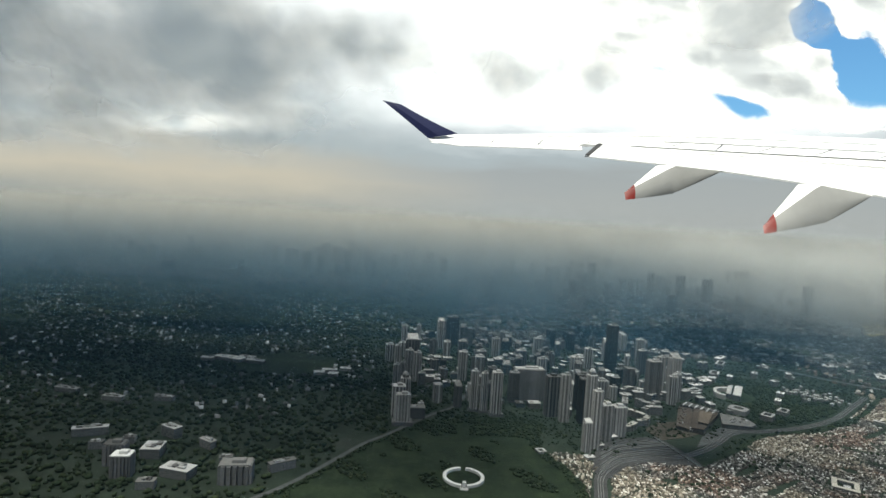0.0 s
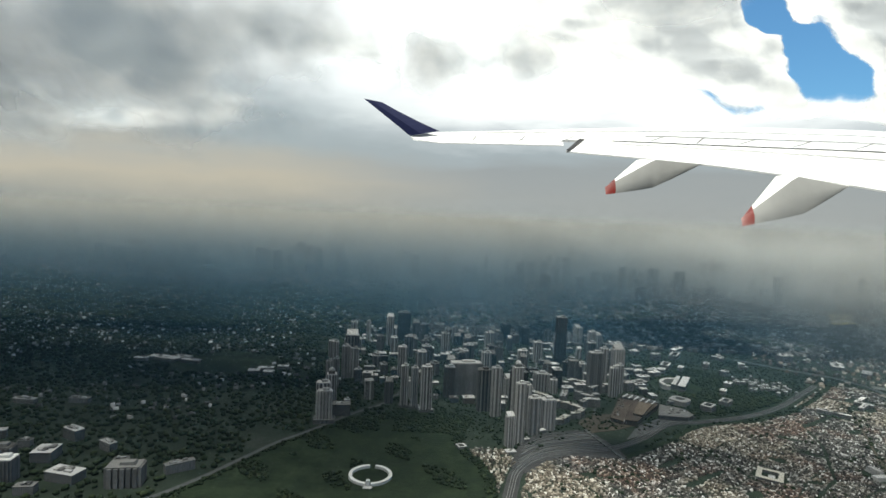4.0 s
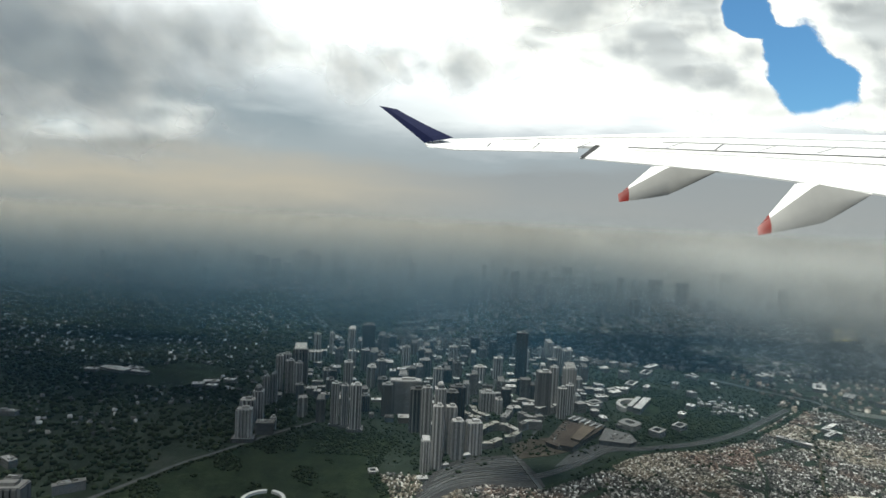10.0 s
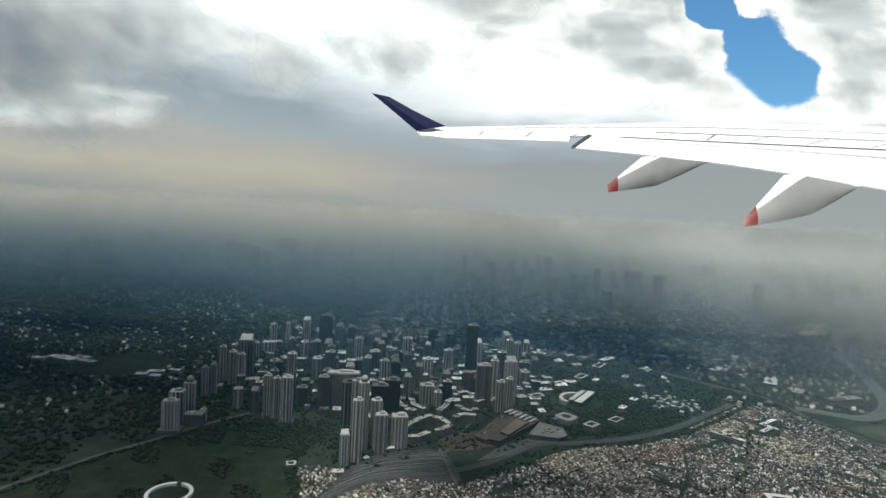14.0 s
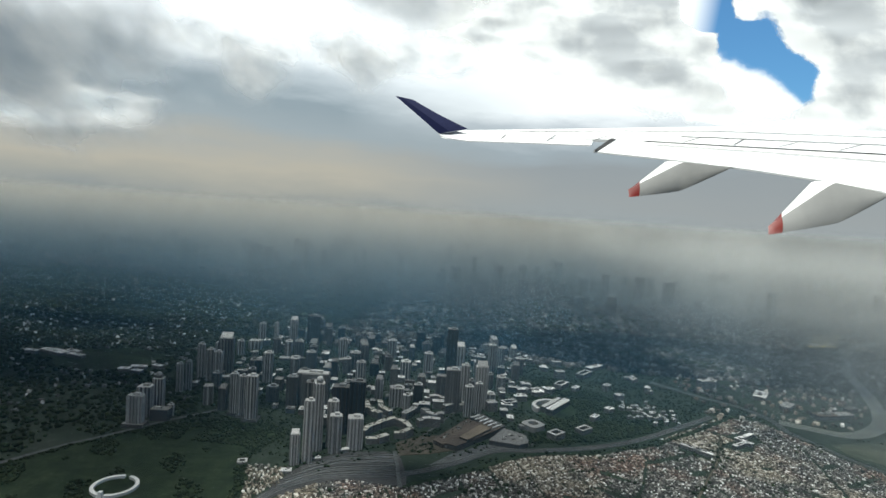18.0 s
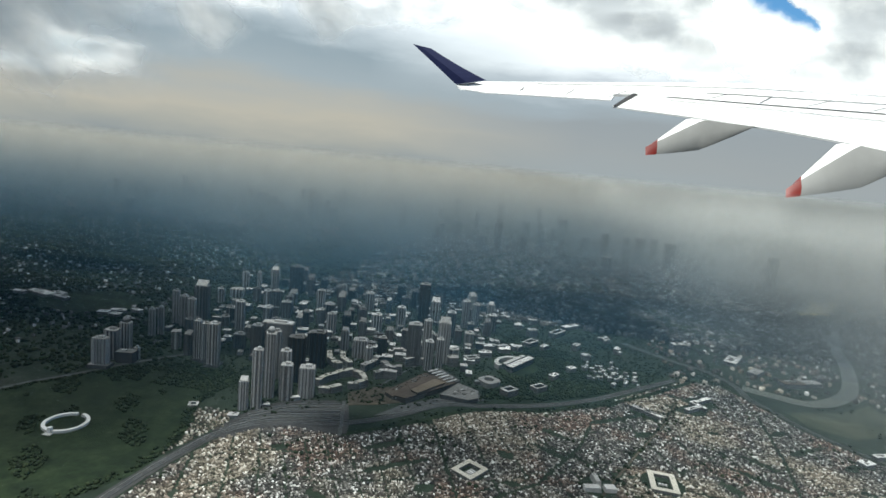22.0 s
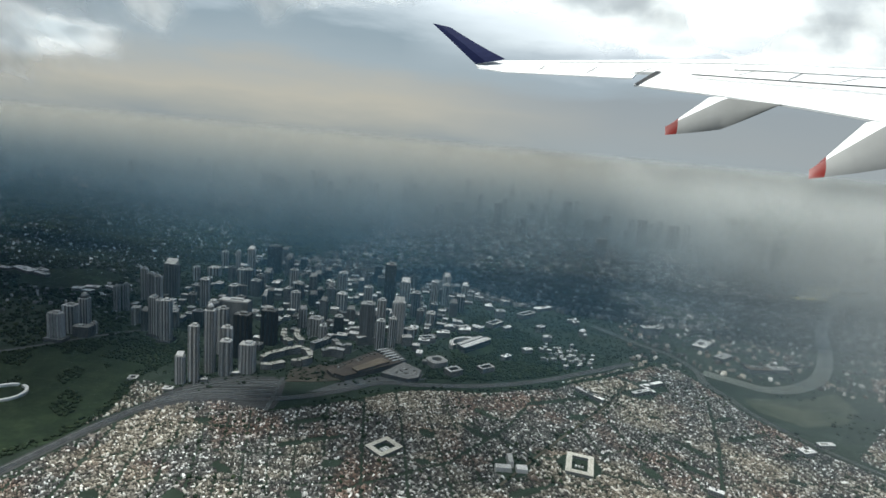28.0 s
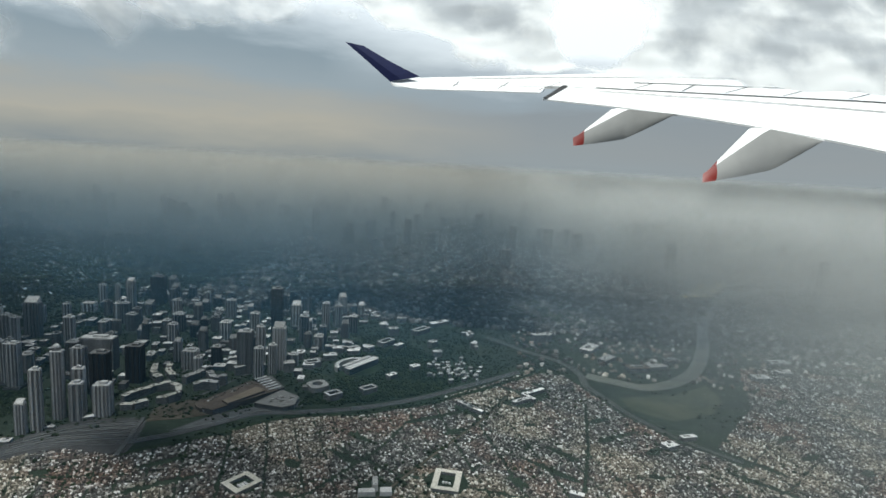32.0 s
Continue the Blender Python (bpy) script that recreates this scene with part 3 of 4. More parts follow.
for line, wide, _, _ in TERRACES:
    for x, y in line:
        keep_clear(x, y, wide * 1.1)
for x, y, r in ((198, 440, 18), (212, 462, 20), (240, 456, 18), (226, 474, 14), (281, 540, 24), (263, 486, 11)):
    keep_clear(x, y, r)

# middling towers between the high ones
for i in range(120):
    x, y = random.uniform(-20, 262), random.uniform(455, 730)
    if any(math.hypot(x - a, y - c) < r + 5.5 for a, c, r in BUILT) or inside(np.array([x]), np.array([y]), PARK)[0]:
        continue
    if (x > 175 and y < 500) or (x > 250 and y < 620) or (135 < x < 195 and y < 492):
        continue
    w, h = random.uniform(5, 8.5), random.uniform(9, 22)
    k = random.random()
    tower(x, y, w, h, rot=8 + random.choice((0, 0, 14)), wall=(glass_dark, concrete_grey, concrete_brown, glass_blue, concrete_pale)[int(k * 5)], pier=wing_dark if k < 0.25 else (pier_grey if k < 0.8 else pier_pale), roof=roof_grey if k < 0.6 else roof_pale, piers=random.choice((1, 1, 2, 4)), d=w * random.uniform(0.6, 1.4), crown=random.choice(("plant", "none", "slope", "plant")), label=("dark glass block with a flat roof", "grey concrete mid-rise block of flats", "brown concrete mid-rise block of flats", "blue-grey glass mid-rise office block", "pale concrete mid-rise block of flats")[int(k * 5)])
# low blocks between the towers, along a slightly turned grid
for i in range(520):
    x, y = random.uniform(-40, 262), random.uniform(425, 740)
    if inside(np.array([x]), np.array([y]), PARK)[0] or any(math.hypot(x - a, y - c) < r + 4.2 for a, c, r in BUILT):
        continue
    if x > 255 and y < 640 or (y < 470 and x < 60) or (175 < x and y < 500) or (y < 440 and x < 150):
        continue
    white = random.random() < 0.4
    block(x, y, random.uniform(4.5, 10), random.uniform(4, 8), random.uniform(2.0, 6.5), 8 + random.choice((0, 90)), random.choice((concrete_grey, concrete_pale, concrete_brown, glass_blue)), white_metal if white else random.choice((roof_grey, roof_pale)), "low block with a white flat roof" if white else "low block with a grey flat roof", bits=random.choice((1, 2)))

# curving pale terraces between the slim towers and the mall
cream_roof = surface("cream_roof", [(0.0, (0.34, 0.33, 0.29)), (1.0, (0.52, 0.51, 0.46))], by="object", rough=0.8)


def terrace(line, wide, h, label):
    """A long bent building: blocks of slightly differing height along the line, each under its own roof."""
    x0, y0 = line[len(line) // 2]
    t = thing("terrace_building", x0, y0, 0, label, "building", "pale terraces")
    roof = cream_roof if label == CREAM else roof_pale
    for (ax, ay), (bx, by) in zip(line, line[1:]):
        run = math.hypot(bx - ax, by - ay)
        turn = math.degrees(math.atan2(by - ay, bx - ax))
        count = max(2, round(run / 5.0))
        for i in range(count):
            k = (i + 0.5) / count
            px, py = ax + (bx - ax) * k - x0, ay + (by - ay) * k - y0
            tall, w, bend = h * random.uniform(0.8, 1.15), wide * random.uniform(0.85, 1.1), turn + random.uniform(-6, 6)
            boxed("block", run / count * 1.04, w, tall, concrete_pale, t, (px, py, 0), bend)
            boxed("roof", run / count * 1.06, w * 1.05, 0.3, roof, t, (px, py, tall), bend)
            if i % 2 == 0:
                boxed("stair_head", 1.3, 1.2, 0.7, roof_grey, t, (px + random.uniform(-0.8, 0.8), py + random.uniform(-0.8, 0.8), tall + 0.3), bend)


for line, wide, h, label in TERRACES:
    terrace(line, wide, h, label)

# the mall under its broad brown roofs
mall = thing("shopping_mall", 212, 456, 0, "wide low mall with brown flat roofs and white skylight strips", "mall")


def slab(name, poly, z0, h, wall, roof, label=""):
    """A hall of the mall on an uneven outline, with an eaves slab over it."""
    for nm, zz, hh, grow, mat, note in ((name, z0, h, 1.0, wall, ""), (name.replace("hall", "roof"), z0 + h, 0.4, 1.015, roof, label)):
        cx, cy = (sum(p[i] for p in poly) / len(poly) for i in (0, 1))
        bm = bmesh.new()
        rings = [[bm.verts.new((cx + (x - cx) * grow - 212, cy + (y - cy) * grow - 456, z)) for x, y in poly] for z in (zz, zz + hh)]
        bm.faces.new(rings[1])
        bm.faces.new(rings[0][::-1])
        for i in range(len(poly)):
            bm.faces.new((rings[0][i - 1], rings[0][i], rings[1][i], rings[1][i - 1]))
        bmesh.ops.recalc_face_normals(bm, faces=bm.faces[:])
        part(nm, bm, mat, mall, note)


slab("west_hall", [(187, 434), (209, 483), (219, 478), (195, 427)], 0, 3.0, concrete_brown, brown_roof, "brown flat roof")
slab("middle_hall", [(196, 427.5), (220, 478), (237, 468), (205, 425)], 0, 4.0, concrete_brown, brown_roof, "brown flat roof")
slab("upper_hall", [(206, 438), (220, 466), (229, 461), (212, 434)], 4.4, 1.4, concrete_brown, tan_roof, "tan upper roof")
slab("north_hall", [(211, 485), (222, 493), (240, 473), (237, 469)], 0, 4.4, concrete_grey, roof_grey, "grey flat roof")
slab("east_hall", [(239, 470), (256, 460), (257, 446), (250, 440), (228, 443)], 0, 3.4, concrete_grey, roof_grey, "grey flat roof")
for i in range(6):
    boxed("skylight", 1.2, 11, 0.5, white_metal, mall, (3.5 + 3.6 * i, 30.5 - 3.4 * i, 4.85), -38, "white skylight strip")
for i in range(24):
    k = random.random()
    boxed("roof_unit", random.uniform(0.8, 2.4), random.uniform(0.8, 1.8), random.uniform(0.4, 0.9), random.choice((roof_grey, roof_pale, brown_roof)), mall, (-20 + 19 * k + random.uniform(-2, 3), -20 + 44 * k + random.uniform(-2, 2), 3.4), 64)
for i in range(12):
    boxed("roof_unit", random.uniform(1, 2.4), random.uniform(0.8, 1.8), random.uniform(0.4, 0.8), random.choice((roof_grey, roof_pale)), mall, (random.uniform(26, 42), random.uniform(-9, 1), 3.8), 20)
tagged(patch("mall_yard", [(166, 408), (186, 416), (206, 428), (196, 452), (176, 446), (160, 428)], 0.25, earth), "brown open building ground beside the mall", "yard", kind="structure")
tagged(patch("mall_parking", [(188, 398), (212, 412), (238, 438), (262, 452), (258, 462), (230, 446), (204, 424)], 0.22, deck_paving), "pale paved car park in front of the mall", "car park", kind="structure")
block(200, 431, 9, 4, 2.2, 30, concrete_pale, white_metal, "long white shed beside the mall")
block(113, 386, 7.5, 2.6, 2.0, 20, concrete_pale, white_metal, "small white shed by the interchange")
block(127, 403, 8.5, 3.4, 2.4, 30, concrete_pale, white_metal, "long white shed by the interchange")
block(101, 366, 6.5, 5.0, 1.6, 14, concrete_pale, white_metal, "small white flat-roofed hall at the bend of the highway")

# campus east of the mall
oval = thing("campus_building", 281, 540, 60, "pale campus building with a curved wing and two long white-roofed bars", "building")
bm = bmesh.new()
steps = 20
ring_v = []
for i in range(steps + 1):
    a = math.pi * i / steps
    for r, z in ((1.0, 0), (1.0, 4.2), (0.74, 4.2), (0.74, 0)):
        ring_v.append(bm.verts.new((-3 + 17 * r * math.cos(a), 1.5 + 12 * r * math.sin(a), z)))
for i in range(steps):
    for k in range(4):
        bm.faces.new((ring_v[i * 4 + k], ring_v[i * 4 + (k + 1) % 4], ring_v[i * 4 + 4 + (k + 1) % 4], ring_v[i * 4 + 4 + k]))
bmesh.ops.recalc_face_normals(bm, faces=bm.faces[:])
part("curved_wing", bm, roof_pale, oval)
boxed("hall", 34, 3.4, 5, concrete_pale, oval, (2, -0.6, 0))
boxed("hall_roof", 35, 3.9, 0.5, roof_pale, oval, (2, -0.6, 5))
boxed("hall", 38, 6, 5.4, concrete_pale, oval, (1, -8, 0))
boxed("hall_roof", 39, 6.6, 0.5, white_metal, oval, (1, -8, 5.4))
boxed("link", 3.4, 4, 4.5, concrete_pale, oval, (-12, -4, 0))
boxed("link", 3.4, 4, 4.5, concrete_pale, oval, (8, -4, 0))
round_hall = thing("campus_hall", 263, 486, 0, "round pale campus hall with an open court in its middle", "building", "campus buildings")
bm = bmesh.new()
rings = []
for i in range(20):
    a = 2 * math.pi * i / 20
    lobe = 1 + 0.10 * math.cos(4 * a)
    rings.append([bm.verts.new((r * math.cos(a), r * math.sin(a), z)) for r, z in ((8.6 * lobe, 0), (8.6 * lobe, 4.2), (4.2, 4.6), (4.2, 0))])
for i in range(20):
    for k in range(3):
        bm.faces.new((rings[i - 1][k], rings[i][k], rings[i][k + 1], rings[i - 1][k + 1]))
bmesh.ops.recalc_face_normals(bm, faces=bm.faces[:])
part("body", bm, roof_pale, round_hall)
boxed("porch", 5, 4, 3, concrete_pale, round_hall, (-9, -3, 0), 20)
for x, y, w, d, h, court in ((280, 470, 12, 9, 5, True), (304, 488, 13, 8, 4, True), (228, 518, 9, 8, 8, False), (244, 533, 13, 9, 5, True), (255, 552, 12, 5, 5, False), (298, 606, 18, 9, 5, True), (312, 600, 10, 5, 4, False), (328, 655, 22, 9, 5, True), (345, 612, 9, 6, 6, False), (352, 586, 8, 6, 5, False), (300, 640, 10, 7, 8, False), (345, 690, 24, 7, 4, False), (318, 520, 9, 5, 4, False), (335, 545, 8, 6, 4, False), (455, 655, 12, 8, 9, False), (466, 662, 9, 9, 8, False), (448, 700, 12, 9, 10, False)):
    block(x, y, w, d, h, random.uniform(20, 60), concrete_pale, white_metal if h < 8 and not court else roof_pale, "pale campus building with a white roof" if not court else "pale campus building round a court with a white roof", "building", "campus buildings", court)

# many-winged pale halls among the trees, and the small white blocks at the far bend
for x, y, n_wings in ((250, 600, 4), (258, 575, 6), (272, 575, 6), (284, 585, 4), (262, 590, 4), (250, 660, 5), (285, 665, 5), (245, 625, 4), (300, 690, 4), (268, 700, 5), (390, 620, 3), (380, 655, 4)):
    if any(math.hypot(x - a, y - c) < r + 4 for a, c, r in BUILT):
        continue
    t = thing("campus_hall", x, y, random.uniform(0, 40), "pale campus hall of several wings with white roofs", "building", "campus buildings")
    keep_clear(x, y, 8)
    for i in range(n_wings):
        w, d, h = random.uniform(5, 11), random.uniform(2.5, 4.5), random.uniform(3, 6)
        px, py, rot = random.uniform(-4, 4), random.uniform(-4, 4), random.choice((0, 90, 0, 90, 35))
        boxed("wing", w, d, h, concrete_pale, t, (px, py, 0), rot)
        boxed("wing_roof", w * 1.04, d * 1.06, 0.3, random.choice((white_metal, roof_pale, white_metal)), t, (px, py, h), rot)
for i in range(70):
    x, y = random.gauss(372, 9), random.gauss(545, 11)
    if any(math.hypot(x - a, y - c) < r + 1.6 for a, c, r in BUILT):
        continue
    block(x, y, random.uniform(2, 5), random.uniform(1.8, 3), random.uniform(1.5, 4), random.uniform(0, 90), concrete_pale, white_metal if i % 2 else roof_pale, "small pale block in a crowded cluster", "building", "small blocks by the bend", bits=1)

# schools among the small houses
school_roof = surface("school_roof", [(0.0, (0.40, 0.385, 0.33)), (1.0, (0.50, 0.48, 0.42))], by="object", rough=0.8, amount=0.25)
for x, y, w, d, rot, nm in ((260.5, 346.5, 17, 15, 57, "pale school of four wings round a court of white sheds"), (376, 368.5, 16, 22, -4, "pale school of four wings round a dark court")):
    q = block(x, y, w, d, 1.7, rot, concrete_pale, school_roof, nm, "school", "schools", True)
    for i in range(3):
        boxed("court_shed", 1.3, 3.8 if d < 20 else 1.4, 0.9, white_metal, q, (-2.0 + 1.9 * i, -1.0, 0), label="white shed in the court")
hall = thing("church", 336, 353, 12, "pale church with a long nave and two side halls", "church")
keep_clear(336, 353, 11)
boxed("nave", 3.6, 11, 3.6, roof_pale, hall, (0, 5, 0), taper=0.8)
boxed("side_hall", 10, 4.5, 2.6, roof_pale, hall, (-5, -3, 0), taper=0.92)
boxed("side_hall", 7, 5.5, 2.4, white_metal, hall, (6, -2.5, 0), taper=0.92)
for x, y, w, d, rot in ((384, 474, 16, 3.5, -38), (391, 468, 14, 3, -38), (428, 492, 3.6, 18, -50), (440, 512, 3.4, 20, -50), (434, 500, 14, 3, -50), (452, 365, 8, 3.4, -20), (527, 437, 10, 7, 30), (545, 452, 12, 4, 20)):
    block(x, y, w, d, 3.0, rot, concrete_pale, white_metal, "long pale school wing with a white roof", "school", "schools")
# sheds and works along the river
for x, y, w, d, rot, m, nm in ((508, 640, 26, 12, 60, roof_pale, "long pale shed on the river bank"), (520, 610, 20, 9, 50, roof_pale, "pale shed on the river bank"), (545, 590, 22, 10, 15, brown_roof, "brown factory shed on the river bank"), (565, 598, 18, 9, 20, roof_pale, "pale factory shed on the river bank"), (585, 620, 16, 8, 40, roof_grey, "grey factory shed on the river bank"), (660, 590, 16, 10, 10, white_metal, "white shed beside the river"), (700, 640, 20, 9, 10, white_metal, "white shed beside the river"), (690, 610, 14, 9, 10, roof_pale, "pale shed beside the river")):
    block(x, y, w, d, 4.0, rot, concrete_pale, m, nm, "shed", "river sheds")
yellow_roof = surface("yellow_roof", [(0.0, (0.45, 0.40, 0.16)), (1.0, (0.55, 0.50, 0.22))], by="object", rough=0.8)
for i in range(5):
    block(722 + 14 * i, 930 + 22 * i, 52, 12, 6, 22, concrete_pale, yellow_roof if i % 2 == 0 else roof_pale, "long factory hall with a faded yellow roof" if i % 2 == 0 else "long factory hall with a pale roof", "factory", "factory halls by the river")

# apartment blocks south of the park road
for x, y, w, d, h, rot, m, nm in ((-231, 354, 26, 7, 6, 22, roof_pale, "long pale apartment block"), (-180, 302, 12, 10, 15, 8, white_metal, "grey apartment tower with a white roof"), (-192, 316, 13, 10, 15, 8, roof_grey, "grey apartment tower with a grey roof"), (-177, 330, 14, 16, 7, 8, white_metal, "square block with a broad white roof"), (-150, 306, 22, 12, 6, -12, white_metal, "long hall with a broken white roof"), (-116, 304, 20, 12, 13, 10, roof_grey, "grey slab apartment block with dark bays"), (-95, 322, 20, 6, 6, 38, roof_grey, "low grey housing block"), (-180, 360, 16, 8, 8, -28, roof_pale, "pale apartment block beside the trees"), (-150, 346, 14, 6, 6, -30, roof_pale, "low pale apartment block"), (-299, 432, 24, 6, 4, -8, roof_pale, "long low pale housing block"), (-255, 420, 20, 6, 4, -5, roof_pale, "long low pale housing block"), (-218, 426, 18, 6, 4, 0, roof_grey, "long low grey housing block"), (-215, 335, 10, 7, 5, 10, roof_grey, "low grey block"), (-130, 325, 10, 6, 5, 20, roof_grey, "low grey block"), (-200, 345, 9, 6, 5, 10, roof_grey, "low grey block"), (-160, 290, 12, 7, 5, 10, roof_grey, "low grey block")):
    w, d, h = w * 0.80, d * 0.80, h * 0.85
    if h > 10:
        tower(x, y, w, h, d=d, rot=rot, wall=concrete_grey, pier=pier_grey, roof=m, piers=5, label=nm + " south of the park", category="apartment block", group="apartment blocks")
    else:
        block(x, y, w, d, h, rot, concrete_pale, m, nm + " south of the park", "apartment block", "apartment blocks", bits=9)
for x, y, w, d in ((-225, 556, 12, 7), (-212, 553, 22, 10), (-200, 560, 16, 6), (-188, 548, 18, 6), (-236, 548, 12, 6), (-110, 532, 14, 6), (-118, 522, 10, 7), (-104, 520, 9, 6), (-96, 540, 10, 5)):
    block(x, y, w, d, 3, random.uniform(-20, 20), concrete_pale, white_metal, "wide white clubhouse roof among the trees", "building", "clubhouses", bits=1)

# ---- the memorial ring in the park ----
ring = thing("memorial_ring", 14.5, 325, 0, "white stone memorial of two half rings on the lawn", "memorial")
keep_clear(14.5, 325, 15)
for k in range(2):
    bm = bmesh.new()
    vs = []
    for i in range(21):
        a = radians(98 + 164 * i / 20 + 180 * k)
        for r, z in ((12.6, 0.05), (12.6, 1.6), (10.6, 1.6), (10.6, 0.05)):
            vs.append(bm.verts.new((r * math.cos(a), r * math.sin(a), z)))
    for i in range(20):
        for j in range(4):
            bm.faces.new((vs[i * 4 + j], vs[i * 4 + (j + 1) % 4], vs[i * 4 + 4 + (j + 1) % 4], vs[i * 4 + 4 + j]))
    bm.faces.new(vs[0:4])
    bm.faces.new(vs[-4:])
    bmesh.ops.recalc_face_normals(bm, faces=bm.faces[:])
    part("half_ring", bm, white_metal, ring)
boxed("chapel", 2.0, 2.0, 3.6, white_metal, ring, (0, -12.0, 0))
boxed("plaza", 5, 3.4, 0.25, roof_pale, ring, (0, -13.6, 0.0))
court = block(69, 372, 6, 6, 1.4, 20, concrete_pale, roof_pale, "small pale square cloister at the edge of the park", "building", "", True)

# ---- the far towers, in the haze ----
for i in range(170):
    k = i % 5
    cx, cy, sx, sy = ((-420, 1500, 260, 160), (-120, 1750, 240, 200), (700, 1850, 260, 220), (1000, 1500, 160, 160), (300, 1300, 260, 120))[k]
    x, y = random.gauss(cx, sx), random.gauss(cy, sy)
    if y < 820:
        continue
    w, h = random.uniform(9, 20), random.uniform(18, 62)
    tower(x, y, w, h, rot=random.uniform(-20, 30), wall=random.choice((concrete_grey, glass_blue, glass_dark, concrete_pale)), piers=2, pier=pier_grey, roof=roof_grey, crown=random.choice(("plant", "none")), label="distant grey tower in the haze", group="distant towers")

# ---- small houses, trees and the far city ----
gap_x, gap_y, gap_r = (np.array(v) for v in zip(*BUILT))


def free(x, y, extra=0.0):
    ok = np.ones(len(x), bool)
    for a, b, r in zip(gap_x, gap_y, gap_r):
        ok &= (x - a) ** 2 + (y - b) ** 2 > (r + extra) ** 2
    for line, r in ((WEST_ROAD, 3), (RIVER, 9), (RIVER_B, 7), (LANE, 1.6), (CREEK, 3)):
        ok &= beside(x, y, line) > r
    ok &= beside(x, y, HIGHWAY) > 6
    return ok


INTERCHANGE = [(95, 340), (106, 378), (128, 405), (170, 412), (205, 432), (200, 380), (150, 355)]
DENSE = [(86, 240), (90, 290), (98, 330), (112, 352), (140, 365), (174, 364), (216, 396), (241, 424), (266, 438), (310, 452), (351, 476), (389, 512), (438, 560), (470, 560), (480, 540), (520, 480), (560, 440), (620, 520), (660, 640), (760, 880), (1000, 1000), (1500, 1000), (1500, 60), (86, 60)]
step = 1.22
gx, gy = np.meshgrid(np.arange(84, 760, step), np.arange(240, 620, step))
x, y = gx.ravel() + rng.normal(0, 0.22, gx.size), gy.ravel() + rng.normal(0, 0.22, gx.size)
swirl = 0.5 * np.sin(x / 70) + 0.6 * np.cos(y / 55 + x / 130)
ok = inside(x, y, DENSE) & free(x, y) & ~inside(x, y, MEADOW) & (rng.random(len(x)) < 0.93)
wander = 9 * np.sin(x / 31 + y / 47)
yards = (np.sin(x / 11.0 + 2 * np.cos(y / 17)) * np.cos(y / 9.0 + 1.5 * np.sin(x / 23)) > 0.86) | (beside(x, y, [(300, 400), (345, 372), (420, 360)]) < 1.2) | (beside(x, y, [(250, 300), (300, 345), (330, 400), (345, 450)]) < 1.3) | (beside(x, y, [(430, 300), (455, 360), (470, 430), (480, 500)]) < 1.3)
ok &= ~yards
lanes = (np.abs(((x * np.cos(0.4) + y * np.sin(0.4) + wander) / 17) % 1 - 0.5) < 0.04) | (np.abs(((y * np.cos(0.5) - x * np.sin(0.5) + wander) / 29) % 1 - 0.5) < 0.025)
ok &= ~lanes
x, y, swirl = x[ok], y[ok], swirl[ok]
m = len(x)
big = rng.random(m) < 0.05
tagged(houses("houses", x, y, rng.uniform(0.7, 1.9, m) * np.where(big, 2.0, 1), rng.uniform(0.5, 1.0, m) * np.where(big, 1.7, 1), rng.uniform(0.25, 0.95, m), swirl + rng.normal(0, 0.05, m) + rng.choice([0, math.pi / 2], m), house_mix), "densely packed small houses with grey, tan and rusty tin roofs", "houses", kind="stuff")
# houses beyond the river and along the edge of the park
m = 9000
x, y = rng.uniform(430, 1500, m), rng.uniform(560, 1250, m)
ok = free(x, y) & ~inside(x, y, MEADOW)
x, y = x[ok], y[ok]
m = len(x)
tagged(houses("houses_beyond_river", x, y, rng.uniform(2, 5, m), rng.uniform(1.8, 4, m), rng.uniform(1, 3, m), rng.uniform(0, 3, m), house_mix), "small grey and tan houses beyond the river", "houses", kind="stuff")
m = 900
x, y = rng.uniform(70, 102, m), rng.uniform(290, 372, m)
ok = free(x, y) & ~inside(x, y, PARK)
x, y = x[ok], y[ok]
m = len(x)
tagged(houses("houses_by_park", x, y, rng.uniform(0.8, 1.7, m), rng.uniform(0.7, 1.2, m), rng.uniform(0.5, 1.1, m), rng.uniform(0, 3, m), house_mix), "pale houses beside the park fence", "houses", kind="stuff")
# villas under the trees
m = 3600
x, y = rng.uniform(-900, 0, m), rng.uniform(395, 1150, m)
ok = free(x, y, 2) & (y > 395 + np.maximum(0, (x + 60)) * 2.0) & ~inside(x, y, PARK) & ~inside(x, y, CLEARING) & (noise_field := (np.sin(x / 37) + np.cos(y / 41 + x / 90) > -0.9))
x, y = x[ok], y[ok]
m = len(x)
tagged(houses("villas", x, y, rng.uniform(1.6, 4.4, m), rng.uniform(1.1, 2.0, m), rng.uniform(1.6, 2.4, m), rng.normal(0.2, 0.5, m), village_mix), "white and grey villa roofs among dark trees", "houses", kind="stuff")
m = 44000
x, y = rng.uniform(-950, 40, m), rng.uniform(240, 1150, m)
ok = free(x, y, 1) & ~inside(x, y, PARK) & ~inside(x, y, CLEARING) & ((x < -95) | (y > 390) | ((x < -70) & (y > 320)))
x, y = x[ok], y[ok]
tagged(clumps("village_trees", x, y, rng.uniform(0.9, 2.3, len(x)), leaves), "dense dark green tree crowns between the villas", "trees", kind="stuff")
